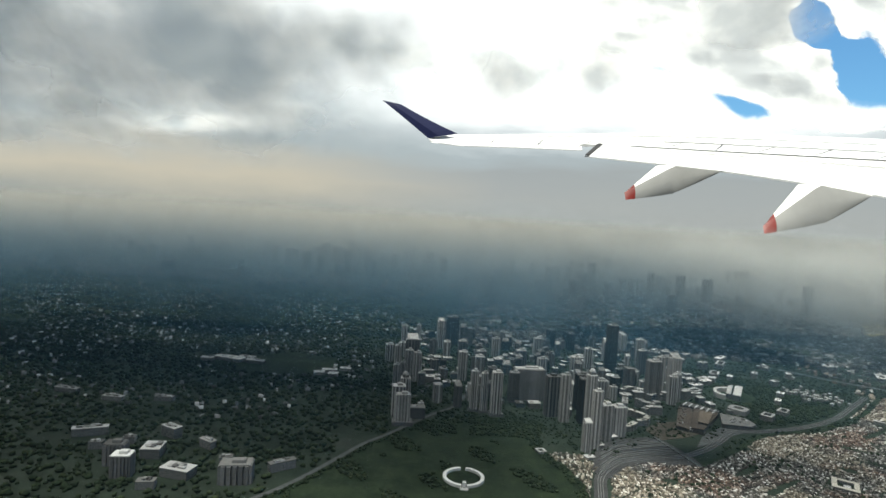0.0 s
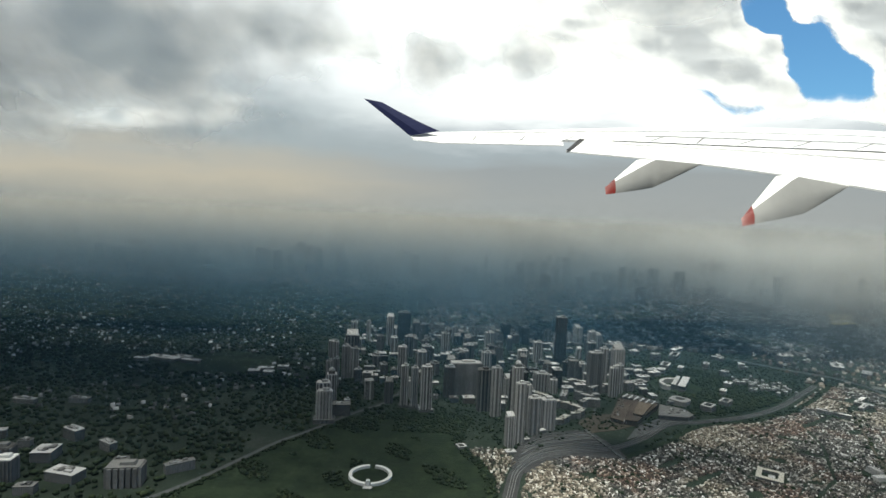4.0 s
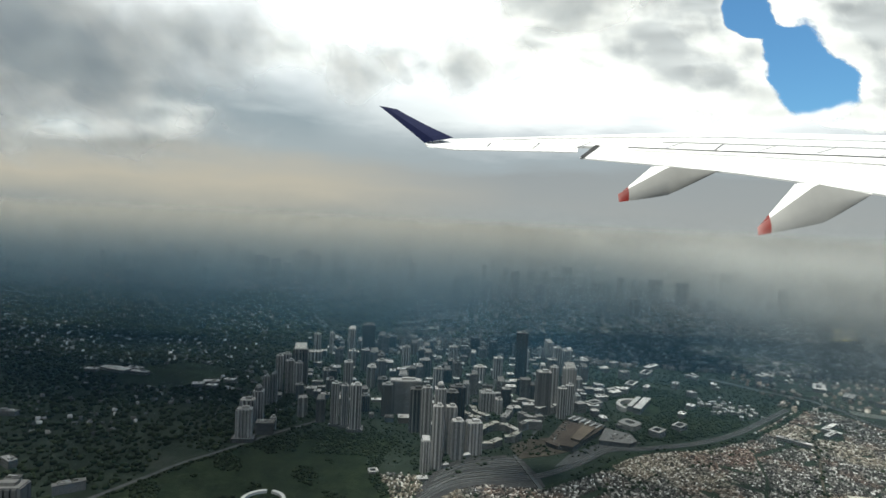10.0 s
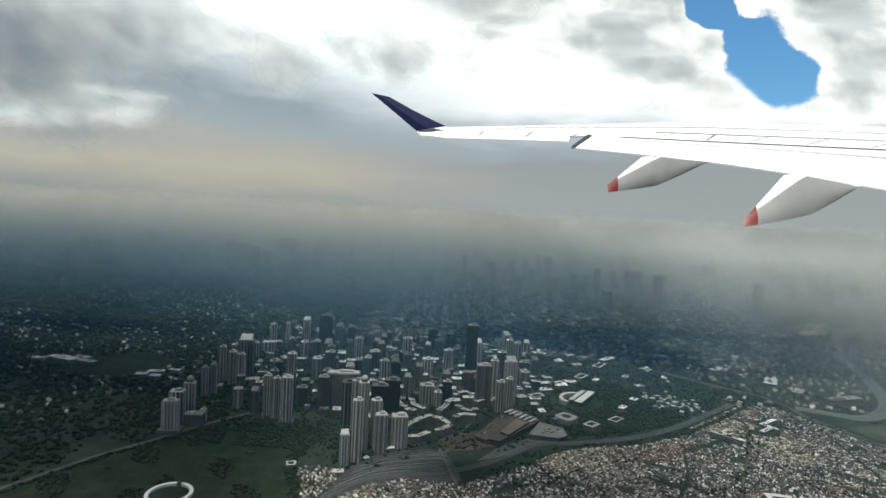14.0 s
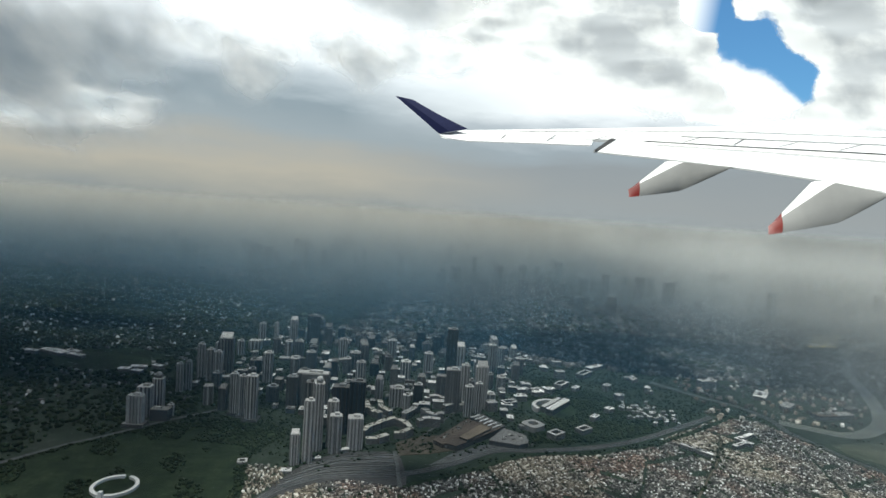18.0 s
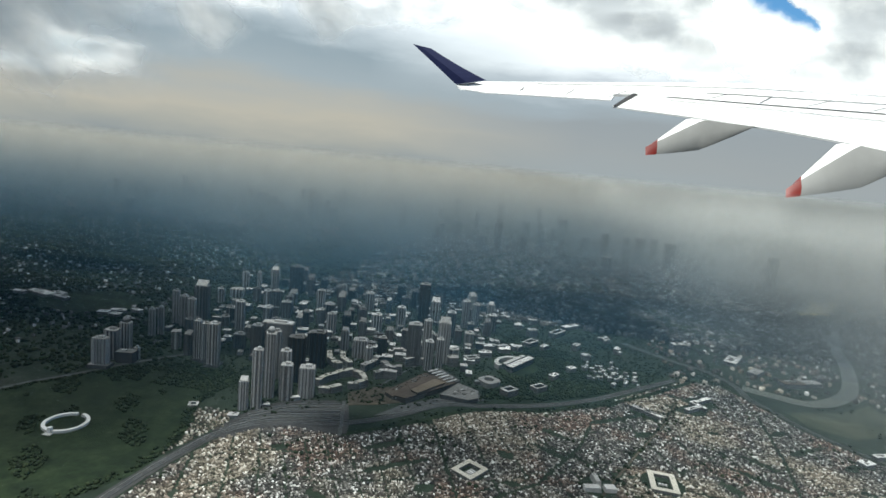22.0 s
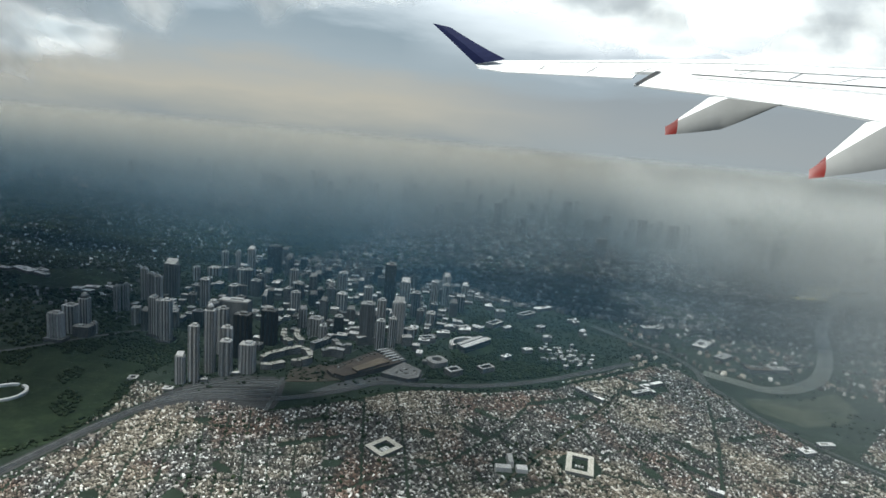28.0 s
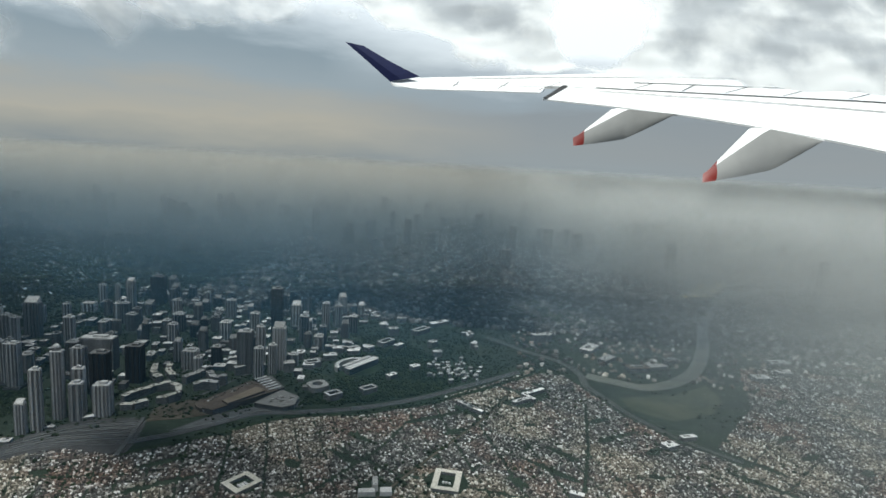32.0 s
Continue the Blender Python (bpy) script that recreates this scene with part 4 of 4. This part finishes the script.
# trees in the park, thicker round its edge
m = 11000
x, y = rng.uniform(-100, 92, m), rng.uniform(235, 445, m)
edge = beside(x, y, PARK + PARK[:1])
clump = np.sin(x / 9.0 + 1.5) * np.cos(y / 13.0) + 0.5 * np.sin((x + y) / 6.0)
ok = inside(x, y, PARK) & free(x, y, 1) & (beside(x, y, AVENUE) > 5) & ((edge < 7 + 30 * (y > 395)) | (clump > 0.55))
x, y = x[ok], y[ok]
tagged(clumps("park_trees", x, y, rng.uniform(0.6, 1.4, len(x)), leaves), "dark green trees standing in groups on the lawn", "trees", kind="stuff")
m = 13000
x, y = rng.uniform(-60, 480, m), rng.uniform(385, 760, m)
ok = free(x, y, 0.5) & ~inside(x, y, PARK) & ~inside(x, y, DENSE) & ~inside(x, y, INTERCHANGE)
x, y = x[ok], y[ok]
tagged(clumps("street_trees", x, y, rng.uniform(0.5, 1.3, len(x)), leaves), "dark green street trees between the office blocks", "trees", kind="stuff")
m = 5200
x, y = rng.uniform(90, 620, m), rng.uniform(250, 600, m)
near_line = (beside(x, y, LANE) < 4) | (beside(x, y, CREEK) < 4) | ((rng.random(m) < 0.6) & (np.sin(x / 17 + y / 29) + np.cos(y / 13 - x / 23) > 0.35))
ok = near_line & (beside(x, y, HIGHWAY) > 5) & (beside(x, y, RIVER) > 9)
x, y = x[ok], y[ok]
tagged(clumps("house_trees", x, y, rng.uniform(0.7, 1.6, len(x)), leaves), "small dark trees between the tin roofs", "trees", kind="stuff")
m = 6000
x, y = rng.uniform(255, 385, m), rng.uniform(445, 640, m)
ok = inside(x, y, CAMPUS) & free(x, y, 0.3)
x, y = x[ok], y[ok]
tagged(clumps("campus_trees", x, y, rng.uniform(0.7, 1.6, len(x)), leaves), "dark green trees crowding round the campus buildings", "trees", kind="stuff")
# the far plain
m = 46000
dist = 700 + 3900 * rng.random(m) ** 1.6
ang = rng.uniform(-0.95, 0.95, m)
x, y = 150 + dist * np.sin(ang), dist * np.cos(ang)
ok = free(x, y, 3) & ~((x < 20) & (y < 1150) & (x > -950)) & (y > 690)
x, y, dist = x[ok], y[ok], dist[ok]
m = len(x)
grow = 0.5 + dist / 1900
tagged(houses("far_city", x, y, rng.uniform(3, 9, m) * grow, rng.uniform(2.5, 6, m) * grow, rng.uniform(1.5, 5, m), rng.uniform(0, 3, m), far_mix, 0.15), "endless grey city blocks fading into the haze", "city", kind="stuff")
m = 9000
dist = 800 + 2600 * rng.random(m) ** 1.4
ang = rng.uniform(-0.95, 0.95, m)
x, y = 150 + dist * np.sin(ang), dist * np.cos(ang)
ok = free(x, y, 2) & (y > 690)
x, y, dist = x[ok], y[ok], dist[ok]
tagged(clumps("far_trees", x, y, rng.uniform(3, 7, len(x)) * (0.6 + dist / 2500), leaves, 0.5), "dark green far trees between the blocks", "trees", kind="stuff")

# ---- the aeroplane's wing ----
wing = thing("aircraft_wing", 900, 2500, 0, "white aeroplane wing seen from behind, with a dark blue upturned tip", "wing", z=450)
WING_AT = Vector((900, 2500, 450))


def skin(name, front, back, mat, thick=14.0, label="", parent=None):
    """A plate between two lines of points, with depth below it and rounded ends."""
    bm = bmesh.new()
    rows = []
    for a, b in zip(front, back):
        a, b = Vector(a) - WING_AT, Vector(b) - WING_AT
        mid = a.lerp(b, 0.5)
        drop = Vector((0, 0, -thick))
        rows.append([bm.verts.new(p) for p in (a, mid + Vector((0, 0, thick * 0.12)), b, b + drop * 0.3, mid + drop, a + drop * 0.5)])
    for r, s in zip(rows, rows[1:]):
        for i in range(6):
            bm.faces.new((r[i], r[(i + 1) % 6], s[(i + 1) % 6], s[i]))
    bm.faces.new(rows[0])
    bm.faces.new(rows[-1])
    bmesh.ops.recalc_face_normals(bm, faces=bm.faces[:])
    return part(name, bm, mat, parent or wing, label, 30)


def along(line, count):
    """Points at even steps along a line of stretches."""
    pts = [Vector(p) for p in line]
    runs = [0.0]
    for a, b in zip(pts, pts[1:]):
        runs.append(runs[-1] + (b - a).length)
    out = []
    for i in range(count):
        s = runs[-1] * i / (count - 1)
        k = min(max(j for j in range(len(runs)) if runs[j] <= s + 1e-6), len(pts) - 2)
        out.append(pts[k].lerp(pts[k + 1], (s - runs[k]) / (runs[k + 1] - runs[k])))
    return out


LEADING = [(-3, 3219, 623), (361, 3274, 656), (720, 3337, 691), (1406, 3152, 712), (2160, 2900, 686), (2901, 2650, 625)]
SLOT = [(4, 3109, 578), (348, 3024, 575), (735, 2912, 574), (1194, 2602, 530), (1705, 2230, 480), (2142, 1910, 431)]
SPOILER = [(880, 3003, 616), (1256, 2762, 581), (1822, 2400, 526), (2327, 2090, 487)]
FLAP = [(623, 2694, 486), (913, 2472, 445), (1123, 2251, 403), (1291, 2091, 364), (1485, 1900, 312), (1782, 1550, 205)]
OUTER = [(-114, 3076, 559), (25, 3011, 540), (339, 2854, 528), (611, 2700, 514)]
skin("main_wing", along(SLOT, 24), along(LEADING, 24), wing_white, 26)
skin("flap", along(FLAP, 20), [p + Vector((0, -6, -3)) for p in along(SLOT[2:], 20)], wing_white, 12, "white trailing edge flap")
skin("aileron", along(OUTER[1:], 12), [p + Vector((0, -5, -2)) for p in along([SLOT[0], SLOT[1], (657, 2947, 572)], 12)], wing_white, 10, "white aileron")
tip_in = along(OUTER[:2], 5)
skin("wing_tip", tip_in, along([(-137, 3086, 578), (11, 3114, 611)], 5), wing_white, 10)
# upturned tip, tapering and swept back
bm = bmesh.new()
rows = []
for i in range(9):
    k = i / 8
    bow = math.sin(k * math.pi) * 10
    a = Vector((-138, 3086, 578)).lerp(Vector((-411, 3200, 788)), k) - WING_AT + Vector((0, 0, bow * 0.1))
    b = Vector((19, 3071, 609)).lerp(Vector((-308, 3194, 771)), k) - WING_AT - Vector((0, 0, bow * 0.5))
    d = Vector((0.25, 1.0, 0.2)).normalized() * (9 - 5 * k)
    rows.append([bm.verts.new(p) for p in (a, a.lerp(b, 0.4) - d, b, a.lerp(b, 0.4) + d)])
for r, s in zip(rows, rows[1:]):
    for i in range(4):
        bm.faces.new((r[i], r[(i + 1) % 4], s[(i + 1) % 4], s[i]))
bm.faces.new(rows[0])
bm.faces.new(rows[-1])
bmesh.ops.recalc_face_normals(bm, faces=bm.faces[:])
part("winglet", bm, navy_paint, wing, "dark blue upturned wing tip")
# seams: the slot before the flap, the spoiler line, and the joints between panels


def on_skin(k, f, lift=5.0):
    """A point of the upper skin, k along the span and f of the way from the slot to the leading edge."""
    a, b = along(SLOT, 60)[round(k * 59)], along(LEADING, 60)[round(k * 59)]
    return a.lerp(b, f) + Vector((0, 0, 6.2 * min(f, 1 - f) + lift))


def on_flap(k, f, lift=5.0):
    a, b = along(FLAP, 60)[round(k * 59)], along(SLOT[2:], 60)[round(k * 59)]
    return a.lerp(b, f) + Vector((0, 0, 2.9 * min(f, 1 - f) + lift))


def seam(name, pts, wide, label=""):
    skin(name, pts, [p + wide for p in pts], wing_dark if name == "slot_line" else joint_grey, 1.5, label)


spans = [0.38 + 0.62 * i / 30 for i in range(31)]
seam("slot_line", [on_skin(k, 0.0, 4) for k in spans], Vector((0, 30, 4)), "dark slot in front of the flap")
seam("spoiler_seam", [on_skin(0.42 + 0.58 * i / 30, 0.30) for i in range(31)], Vector((0, 16, 1)), "thin dark seam along the spoilers")
seam("front_seam", [on_skin(0.1 + 0.9 * i / 30, 0.62) for i in range(31)], Vector((0, 13, 1)), "thin grey seam behind the leading edge")
seam("flap_seam", [on_flap(0.12 + 0.88 * i / 30, 0.74) for i in range(31)], Vector((0, 10, 2)), "thin dark seam along the flap")
for k in (0.44, 0.52, 0.60, 0.68, 0.77, 0.86, 0.95):
    a, b = on_skin(k, 0.03), on_skin(min(1, k + 0.012), 0.30)
    skin("panel_seam", [a, a + Vector((5, 0, 0))], [b, b + Vector((5, 0, 0))], joint_grey, 1.5)
for k in (0.08, 0.18, 0.27):
    a, b = on_skin(k, -0.35, 8), on_skin(k + 0.01, 0.25)
    skin("panel_seam", [a, a + Vector((4, 0, 0))], [b, b + Vector((4, 0, 0))], joint_grey, 1.5)
# dark step at the outer end of the flap
skin("flap_end", [(623, 2690, 490), (640, 2680, 488)], [(735, 2905, 580), (757, 2893, 576)], wing_dark, 2, "dark gap at the outer end of the flap")


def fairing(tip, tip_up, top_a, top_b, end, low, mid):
    """A canoe-shaped housing below the flap: a flat white top, a deep rounded side with its shade painted in grey, a
    red tail.
    """
    f = new("flap_fairing")
    f.parent = wing
    tagged(f, "flap track housing with shade painted grey on its sides and a red tail")
    tip, tip_up, top_a, top_b, end, low, mid = (Vector(v) - WING_AT for v in (tip, tip_up, top_a, top_b, end, low, mid))

    def bent(a, b, c, k, at):
        return a.lerp(b, k / at) if k < at else b.lerp(c, (k - at) / (1 - at))

    def section(k):
        far_edge = bent(tip.lerp(tip_up, 0.35), top_a, end + Vector((4, 6, 2)), k, 0.40)
        near_edge = bent(tip + Vector((3, 0, 6)), top_b, end, k, 0.48)
        belly = bent(low, mid, end, k, 0.5) - Vector((0, 0, 9 * math.sin(k * math.pi)))
        return [far_edge, near_edge, near_edge.lerp(belly, 0.4) + Vector((5, -12, -3)) * math.sin(k * math.pi), near_edge.lerp(belly, 0.8) + Vector((4, -8, -3)) * math.sin(k * math.pi), belly, belly.lerp(far_edge, 0.5) + Vector((-2, 14, 0)) * math.sin(k * math.pi)]

    for name, k0, k1, mat, sides in (("tail", 0.0, 0.10, red_paint, range(6)), ("shell", 0.10, 1.0, fairing_shade, range(1, 6)), ("top_face", 0.10, 1.0, wing_white, (0,))):
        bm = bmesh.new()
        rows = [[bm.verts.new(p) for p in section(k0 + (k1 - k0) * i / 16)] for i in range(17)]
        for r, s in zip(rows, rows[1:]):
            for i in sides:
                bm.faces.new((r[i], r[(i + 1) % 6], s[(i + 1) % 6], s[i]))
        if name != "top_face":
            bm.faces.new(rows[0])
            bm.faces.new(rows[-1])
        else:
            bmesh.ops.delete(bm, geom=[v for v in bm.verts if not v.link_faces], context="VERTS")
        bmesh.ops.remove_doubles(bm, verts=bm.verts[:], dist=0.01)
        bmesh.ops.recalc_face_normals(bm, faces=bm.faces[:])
        part(name, bm, mat, f, {"tail": "red tail", "top_face": "white upper face, free of the painted side shade"}.get(name, ""), 40)


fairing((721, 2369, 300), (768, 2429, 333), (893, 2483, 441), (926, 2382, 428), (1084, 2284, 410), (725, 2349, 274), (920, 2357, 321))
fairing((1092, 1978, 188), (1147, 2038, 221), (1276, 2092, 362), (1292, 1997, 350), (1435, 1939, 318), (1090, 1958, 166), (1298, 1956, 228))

# ---- haze over the plain, imitated by thin tinted veils, one behind another ----


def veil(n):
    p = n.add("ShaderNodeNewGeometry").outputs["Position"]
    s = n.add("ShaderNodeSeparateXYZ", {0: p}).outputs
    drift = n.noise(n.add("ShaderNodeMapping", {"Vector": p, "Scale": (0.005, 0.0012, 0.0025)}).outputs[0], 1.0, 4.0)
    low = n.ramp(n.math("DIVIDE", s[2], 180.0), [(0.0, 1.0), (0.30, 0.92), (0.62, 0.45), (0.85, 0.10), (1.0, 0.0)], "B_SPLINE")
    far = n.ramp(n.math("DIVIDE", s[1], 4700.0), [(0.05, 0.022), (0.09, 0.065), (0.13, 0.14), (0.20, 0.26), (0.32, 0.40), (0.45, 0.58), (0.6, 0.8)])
    # denser, paler sheets in the east imitate glare and sunlit haze
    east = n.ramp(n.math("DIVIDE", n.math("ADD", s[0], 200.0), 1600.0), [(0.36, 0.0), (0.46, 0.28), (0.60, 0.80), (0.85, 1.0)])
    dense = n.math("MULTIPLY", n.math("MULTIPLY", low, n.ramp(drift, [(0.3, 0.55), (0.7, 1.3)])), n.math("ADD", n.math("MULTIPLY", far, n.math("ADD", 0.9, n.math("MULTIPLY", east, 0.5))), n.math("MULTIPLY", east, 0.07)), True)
    # the haze's light is painted in: dark blue near, paler far off and higher
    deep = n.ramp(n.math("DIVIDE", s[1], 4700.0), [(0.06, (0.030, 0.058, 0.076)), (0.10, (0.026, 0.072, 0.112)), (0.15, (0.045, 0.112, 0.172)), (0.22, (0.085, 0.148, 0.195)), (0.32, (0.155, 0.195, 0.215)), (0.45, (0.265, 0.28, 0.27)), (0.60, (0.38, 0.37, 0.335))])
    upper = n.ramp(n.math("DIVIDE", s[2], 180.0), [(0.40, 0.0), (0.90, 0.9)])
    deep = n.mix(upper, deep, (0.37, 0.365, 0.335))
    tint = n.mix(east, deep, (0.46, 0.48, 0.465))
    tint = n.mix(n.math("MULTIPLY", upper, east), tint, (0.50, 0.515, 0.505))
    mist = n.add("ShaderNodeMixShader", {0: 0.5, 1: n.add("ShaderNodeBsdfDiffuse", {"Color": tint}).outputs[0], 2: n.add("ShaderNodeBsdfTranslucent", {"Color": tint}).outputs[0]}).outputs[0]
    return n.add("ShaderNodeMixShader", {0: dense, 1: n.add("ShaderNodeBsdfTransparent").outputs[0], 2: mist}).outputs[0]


haze_sheet_mat = material("haze", veil)
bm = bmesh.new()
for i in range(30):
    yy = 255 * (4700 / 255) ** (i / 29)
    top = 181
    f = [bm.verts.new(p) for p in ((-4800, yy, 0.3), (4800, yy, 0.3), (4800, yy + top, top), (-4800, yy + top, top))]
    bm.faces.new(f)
tagged(part("haze", bm, haze_sheet_mat), "tinted see-through sheets imitating blue-grey haze over the far city", "haze", kind="backdrop")

# ---- the cloud deck ----


def cloud_mat(name, thin, thick_shade, body, through_light, scale, edge, detail=5.0, rough=0.5, fill=0.72, ragged=1.3, holes=()):
    """Cloud: pale where it is thin, its shade painted duller where it is thick, with a ragged edge of the given
    softness. holes: ellipses of open sky.
    """

    def make(n):
        p = n.add("ShaderNodeTexCoord").outputs["Object"]
        g = n.add("ShaderNodeNewGeometry").outputs["Position"]
        wide = n.math("MULTIPLY", n.math("SUBTRACT", n.noise(g, scale, detail, rough), 0.5), ragged)
        if holes:
            s = n.add("ShaderNodeSeparateXYZ", {0: p}).outputs
            side = n.math("MULTIPLY", n.math("SUBTRACT", 1.0, n.math("ABSOLUTE", s[0])), 2.6)
            rise = n.ramp(n.math("ADD", n.math("MULTIPLY", s[0], 0.5), 0.5), [(0.09, 0.45), (0.18, 0.0)])
            foot = n.math("MULTIPLY", n.math("SUBTRACT", n.math("SUBTRACT", 1.0, n.math("ABSOLUTE", s[1])), rise), 2.2)
            d = n.math("ADD", n.math("MINIMUM", n.math("MINIMUM", side, foot), 0.8), n.math("MULTIPLY", wide, 0.5))
            for cx, cy, rx, ry in holes:
                u = n.math("POWER", n.math("DIVIDE", n.math("SUBTRACT", s[0], cx), rx), 2.0)
                v = n.math("POWER", n.math("DIVIDE", n.math("SUBTRACT", s[1], cy), ry), 2.0)
                d = n.math("MINIMUM", d, n.math("ADD", n.math("SUBTRACT", n.math("SQRT", n.math("ADD", u, v)), 1.0), wide))
        else:
            r = n.add("ShaderNodeVectorMath", {0: n.add("ShaderNodeMapping", {"Vector": p, "Scale": (1, 1, 0)}).outputs[0]})
            r.operation = "LENGTH"
            d = n.math("ADD", n.math("SUBTRACT", fill, r.outputs["Value"]), wide)
        a = n.math("MULTIPLY", n.ramp(d, [(0.0, 0.0), (edge, 1.0)], "EASE"), body)
        puffs = n.noise(n.add("ShaderNodeMapping", {"Vector": g, "Location": (40, 9, 3)}).outputs[0], scale * 1.4, detail, rough)
        # how much grey shading the colour holds, by thickness and puffs
        deep = n.math("ADD", n.math("MULTIPLY", n.math("MINIMUM", d, 0.8), 0.6), n.math("MULTIPLY", n.math("SUBTRACT", puffs, 0.5), 1.8))
        colour = n.ramp(deep, [(0.05, thin), (0.62, thick_shade)], "EASE")
        lit = n.add("ShaderNodeMixShader", {0: through_light, 1: n.add("ShaderNodeBsdfDiffuse", {"Color": colour}).outputs[0], 2: n.add("ShaderNodeBsdfTranslucent", {"Color": colour}).outputs[0]}).outputs[0]
        return n.add("ShaderNodeMixShader", {0: a, 1: n.add("ShaderNodeBsdfTransparent").outputs[0], 2: lit}).outputs[0]

    return material(name, make)


grey_cloud = cloud_mat("grey_cloud", (0.98, 0.98, 0.98), (0.66, 0.71, 0.75), 0.97, 0.5, 0.0095, 0.60, 4.0, 0.45, 0.95, 1.3)
wisp_cloud = cloud_mat("wisp_cloud", (0.97, 0.97, 0.97), (0.66, 0.69, 0.72), 0.86, 0.5, 0.020, 0.85, 4.0, 0.5, 0.80, 1.5)
# the wall of heaped cloud round the one blue gap
gap_cloud = cloud_mat("gap_cloud", (0.97, 0.97, 0.96), (0.56, 0.58, 0.605), 1.0, 0.40, 0.012, 0.14, 6.0, 0.5, ragged=1.7, holes=[(-0.456, -0.445, 0.073, 0.40), (-0.526, 0.08, 0.040, 0.28)])


def cloud(x, y, z, sx, sy, mat, label, tilt=0.0, billow=0.10, steps=64):
    """A heaped sheet of cloud, leaning by tilt, its face swelling in rounded puffs."""
    bm = bmesh.new()
    bmesh.ops.create_grid(bm, x_segments=steps, y_segments=steps, size=1.0)
    for v in bm.verts:
        q = Vector((v.co.x * sx / 60 + x, v.co.y * sy / 60 + y, 0))
        v.co.z = billow * (1.2 - 2 * abs(noise.noise(q * 0.8)) - abs(noise.noise(q * 2.1)))
    ob = part("cloud", bm, mat, None, "", 180)
    ob.location, ob.scale, ob.rotation_euler = (x, y, z), (sx, sy, (sx + sy) / 2), (radians(tilt), 0, 0)
    return tagged(ob, label, "cloud", "clouds", "backdrop")


cloud(-225, 462, 272, 235, 125, grey_cloud, "broad dark grey bank of cloud", -42, 0.04)
cloud(-420, 475, 290, 270, 160, grey_cloud, "broad dark grey bank of cloud", -42, 0.04)
cloud(-310, 640, 268, 210, 70, grey_cloud, "ragged grey lower edge of the cloud bank", -30, 0.04)
cloud(30, 429, 265, 46, 44, wisp_cloud, "small dark wisp of cloud", -45, 0.05)
cloud(109, 458, 279, 52, 42, wisp_cloud, "small dark wisp of cloud", -45, 0.05)
cloud(161, 325, 283, 66, 44, wisp_cloud, "grey cloud above the wing", -30, 0.05)
cloud(100, 650, 338, 190, 62, wisp_cloud, "soft grey band of cloud behind the wing tip", -30, 0.04)
cloud(-90, 650, 342, 180, 60, wisp_cloud, "soft grey band of cloud in the west", -30, 0.04)
cloud(790, 718, 416, 660, 170, gap_cloud, "heaped white cloud with one ragged blue gap", 58, 0.012, 110)

# overcast added out of view to shade the plain, far above and to the west
shade_cloud = cloud_mat("shade_cloud", (0.66, 0.68, 0.70), (0.42, 0.44, 0.46), 0.80, 0.6, 0.004, 0.40, fill=0.74, ragged=1.2)
cloud(-430, 270, 900, 780, 560, shade_cloud, "unseen high overcast added to shade the west of the city", 0.0, 0.03)
# two smaller unseen sheets, added to dim the towers and the near houses
part_shade_cloud = cloud_mat("part_shade_cloud", (0.66, 0.67, 0.69), (0.42, 0.44, 0.46), 0.55, 0.6, 0.006, 0.5, fill=0.72)
cloud(160, 285, 905, 235, 165, part_shade_cloud, "unseen high cloud added to dim the towers and the creek", 0.0, 0.03)
cloud(225, 190, 905, 190, 110, part_shade_cloud, "unseen high cloud added to dim the small houses", 0.0, 0.03)
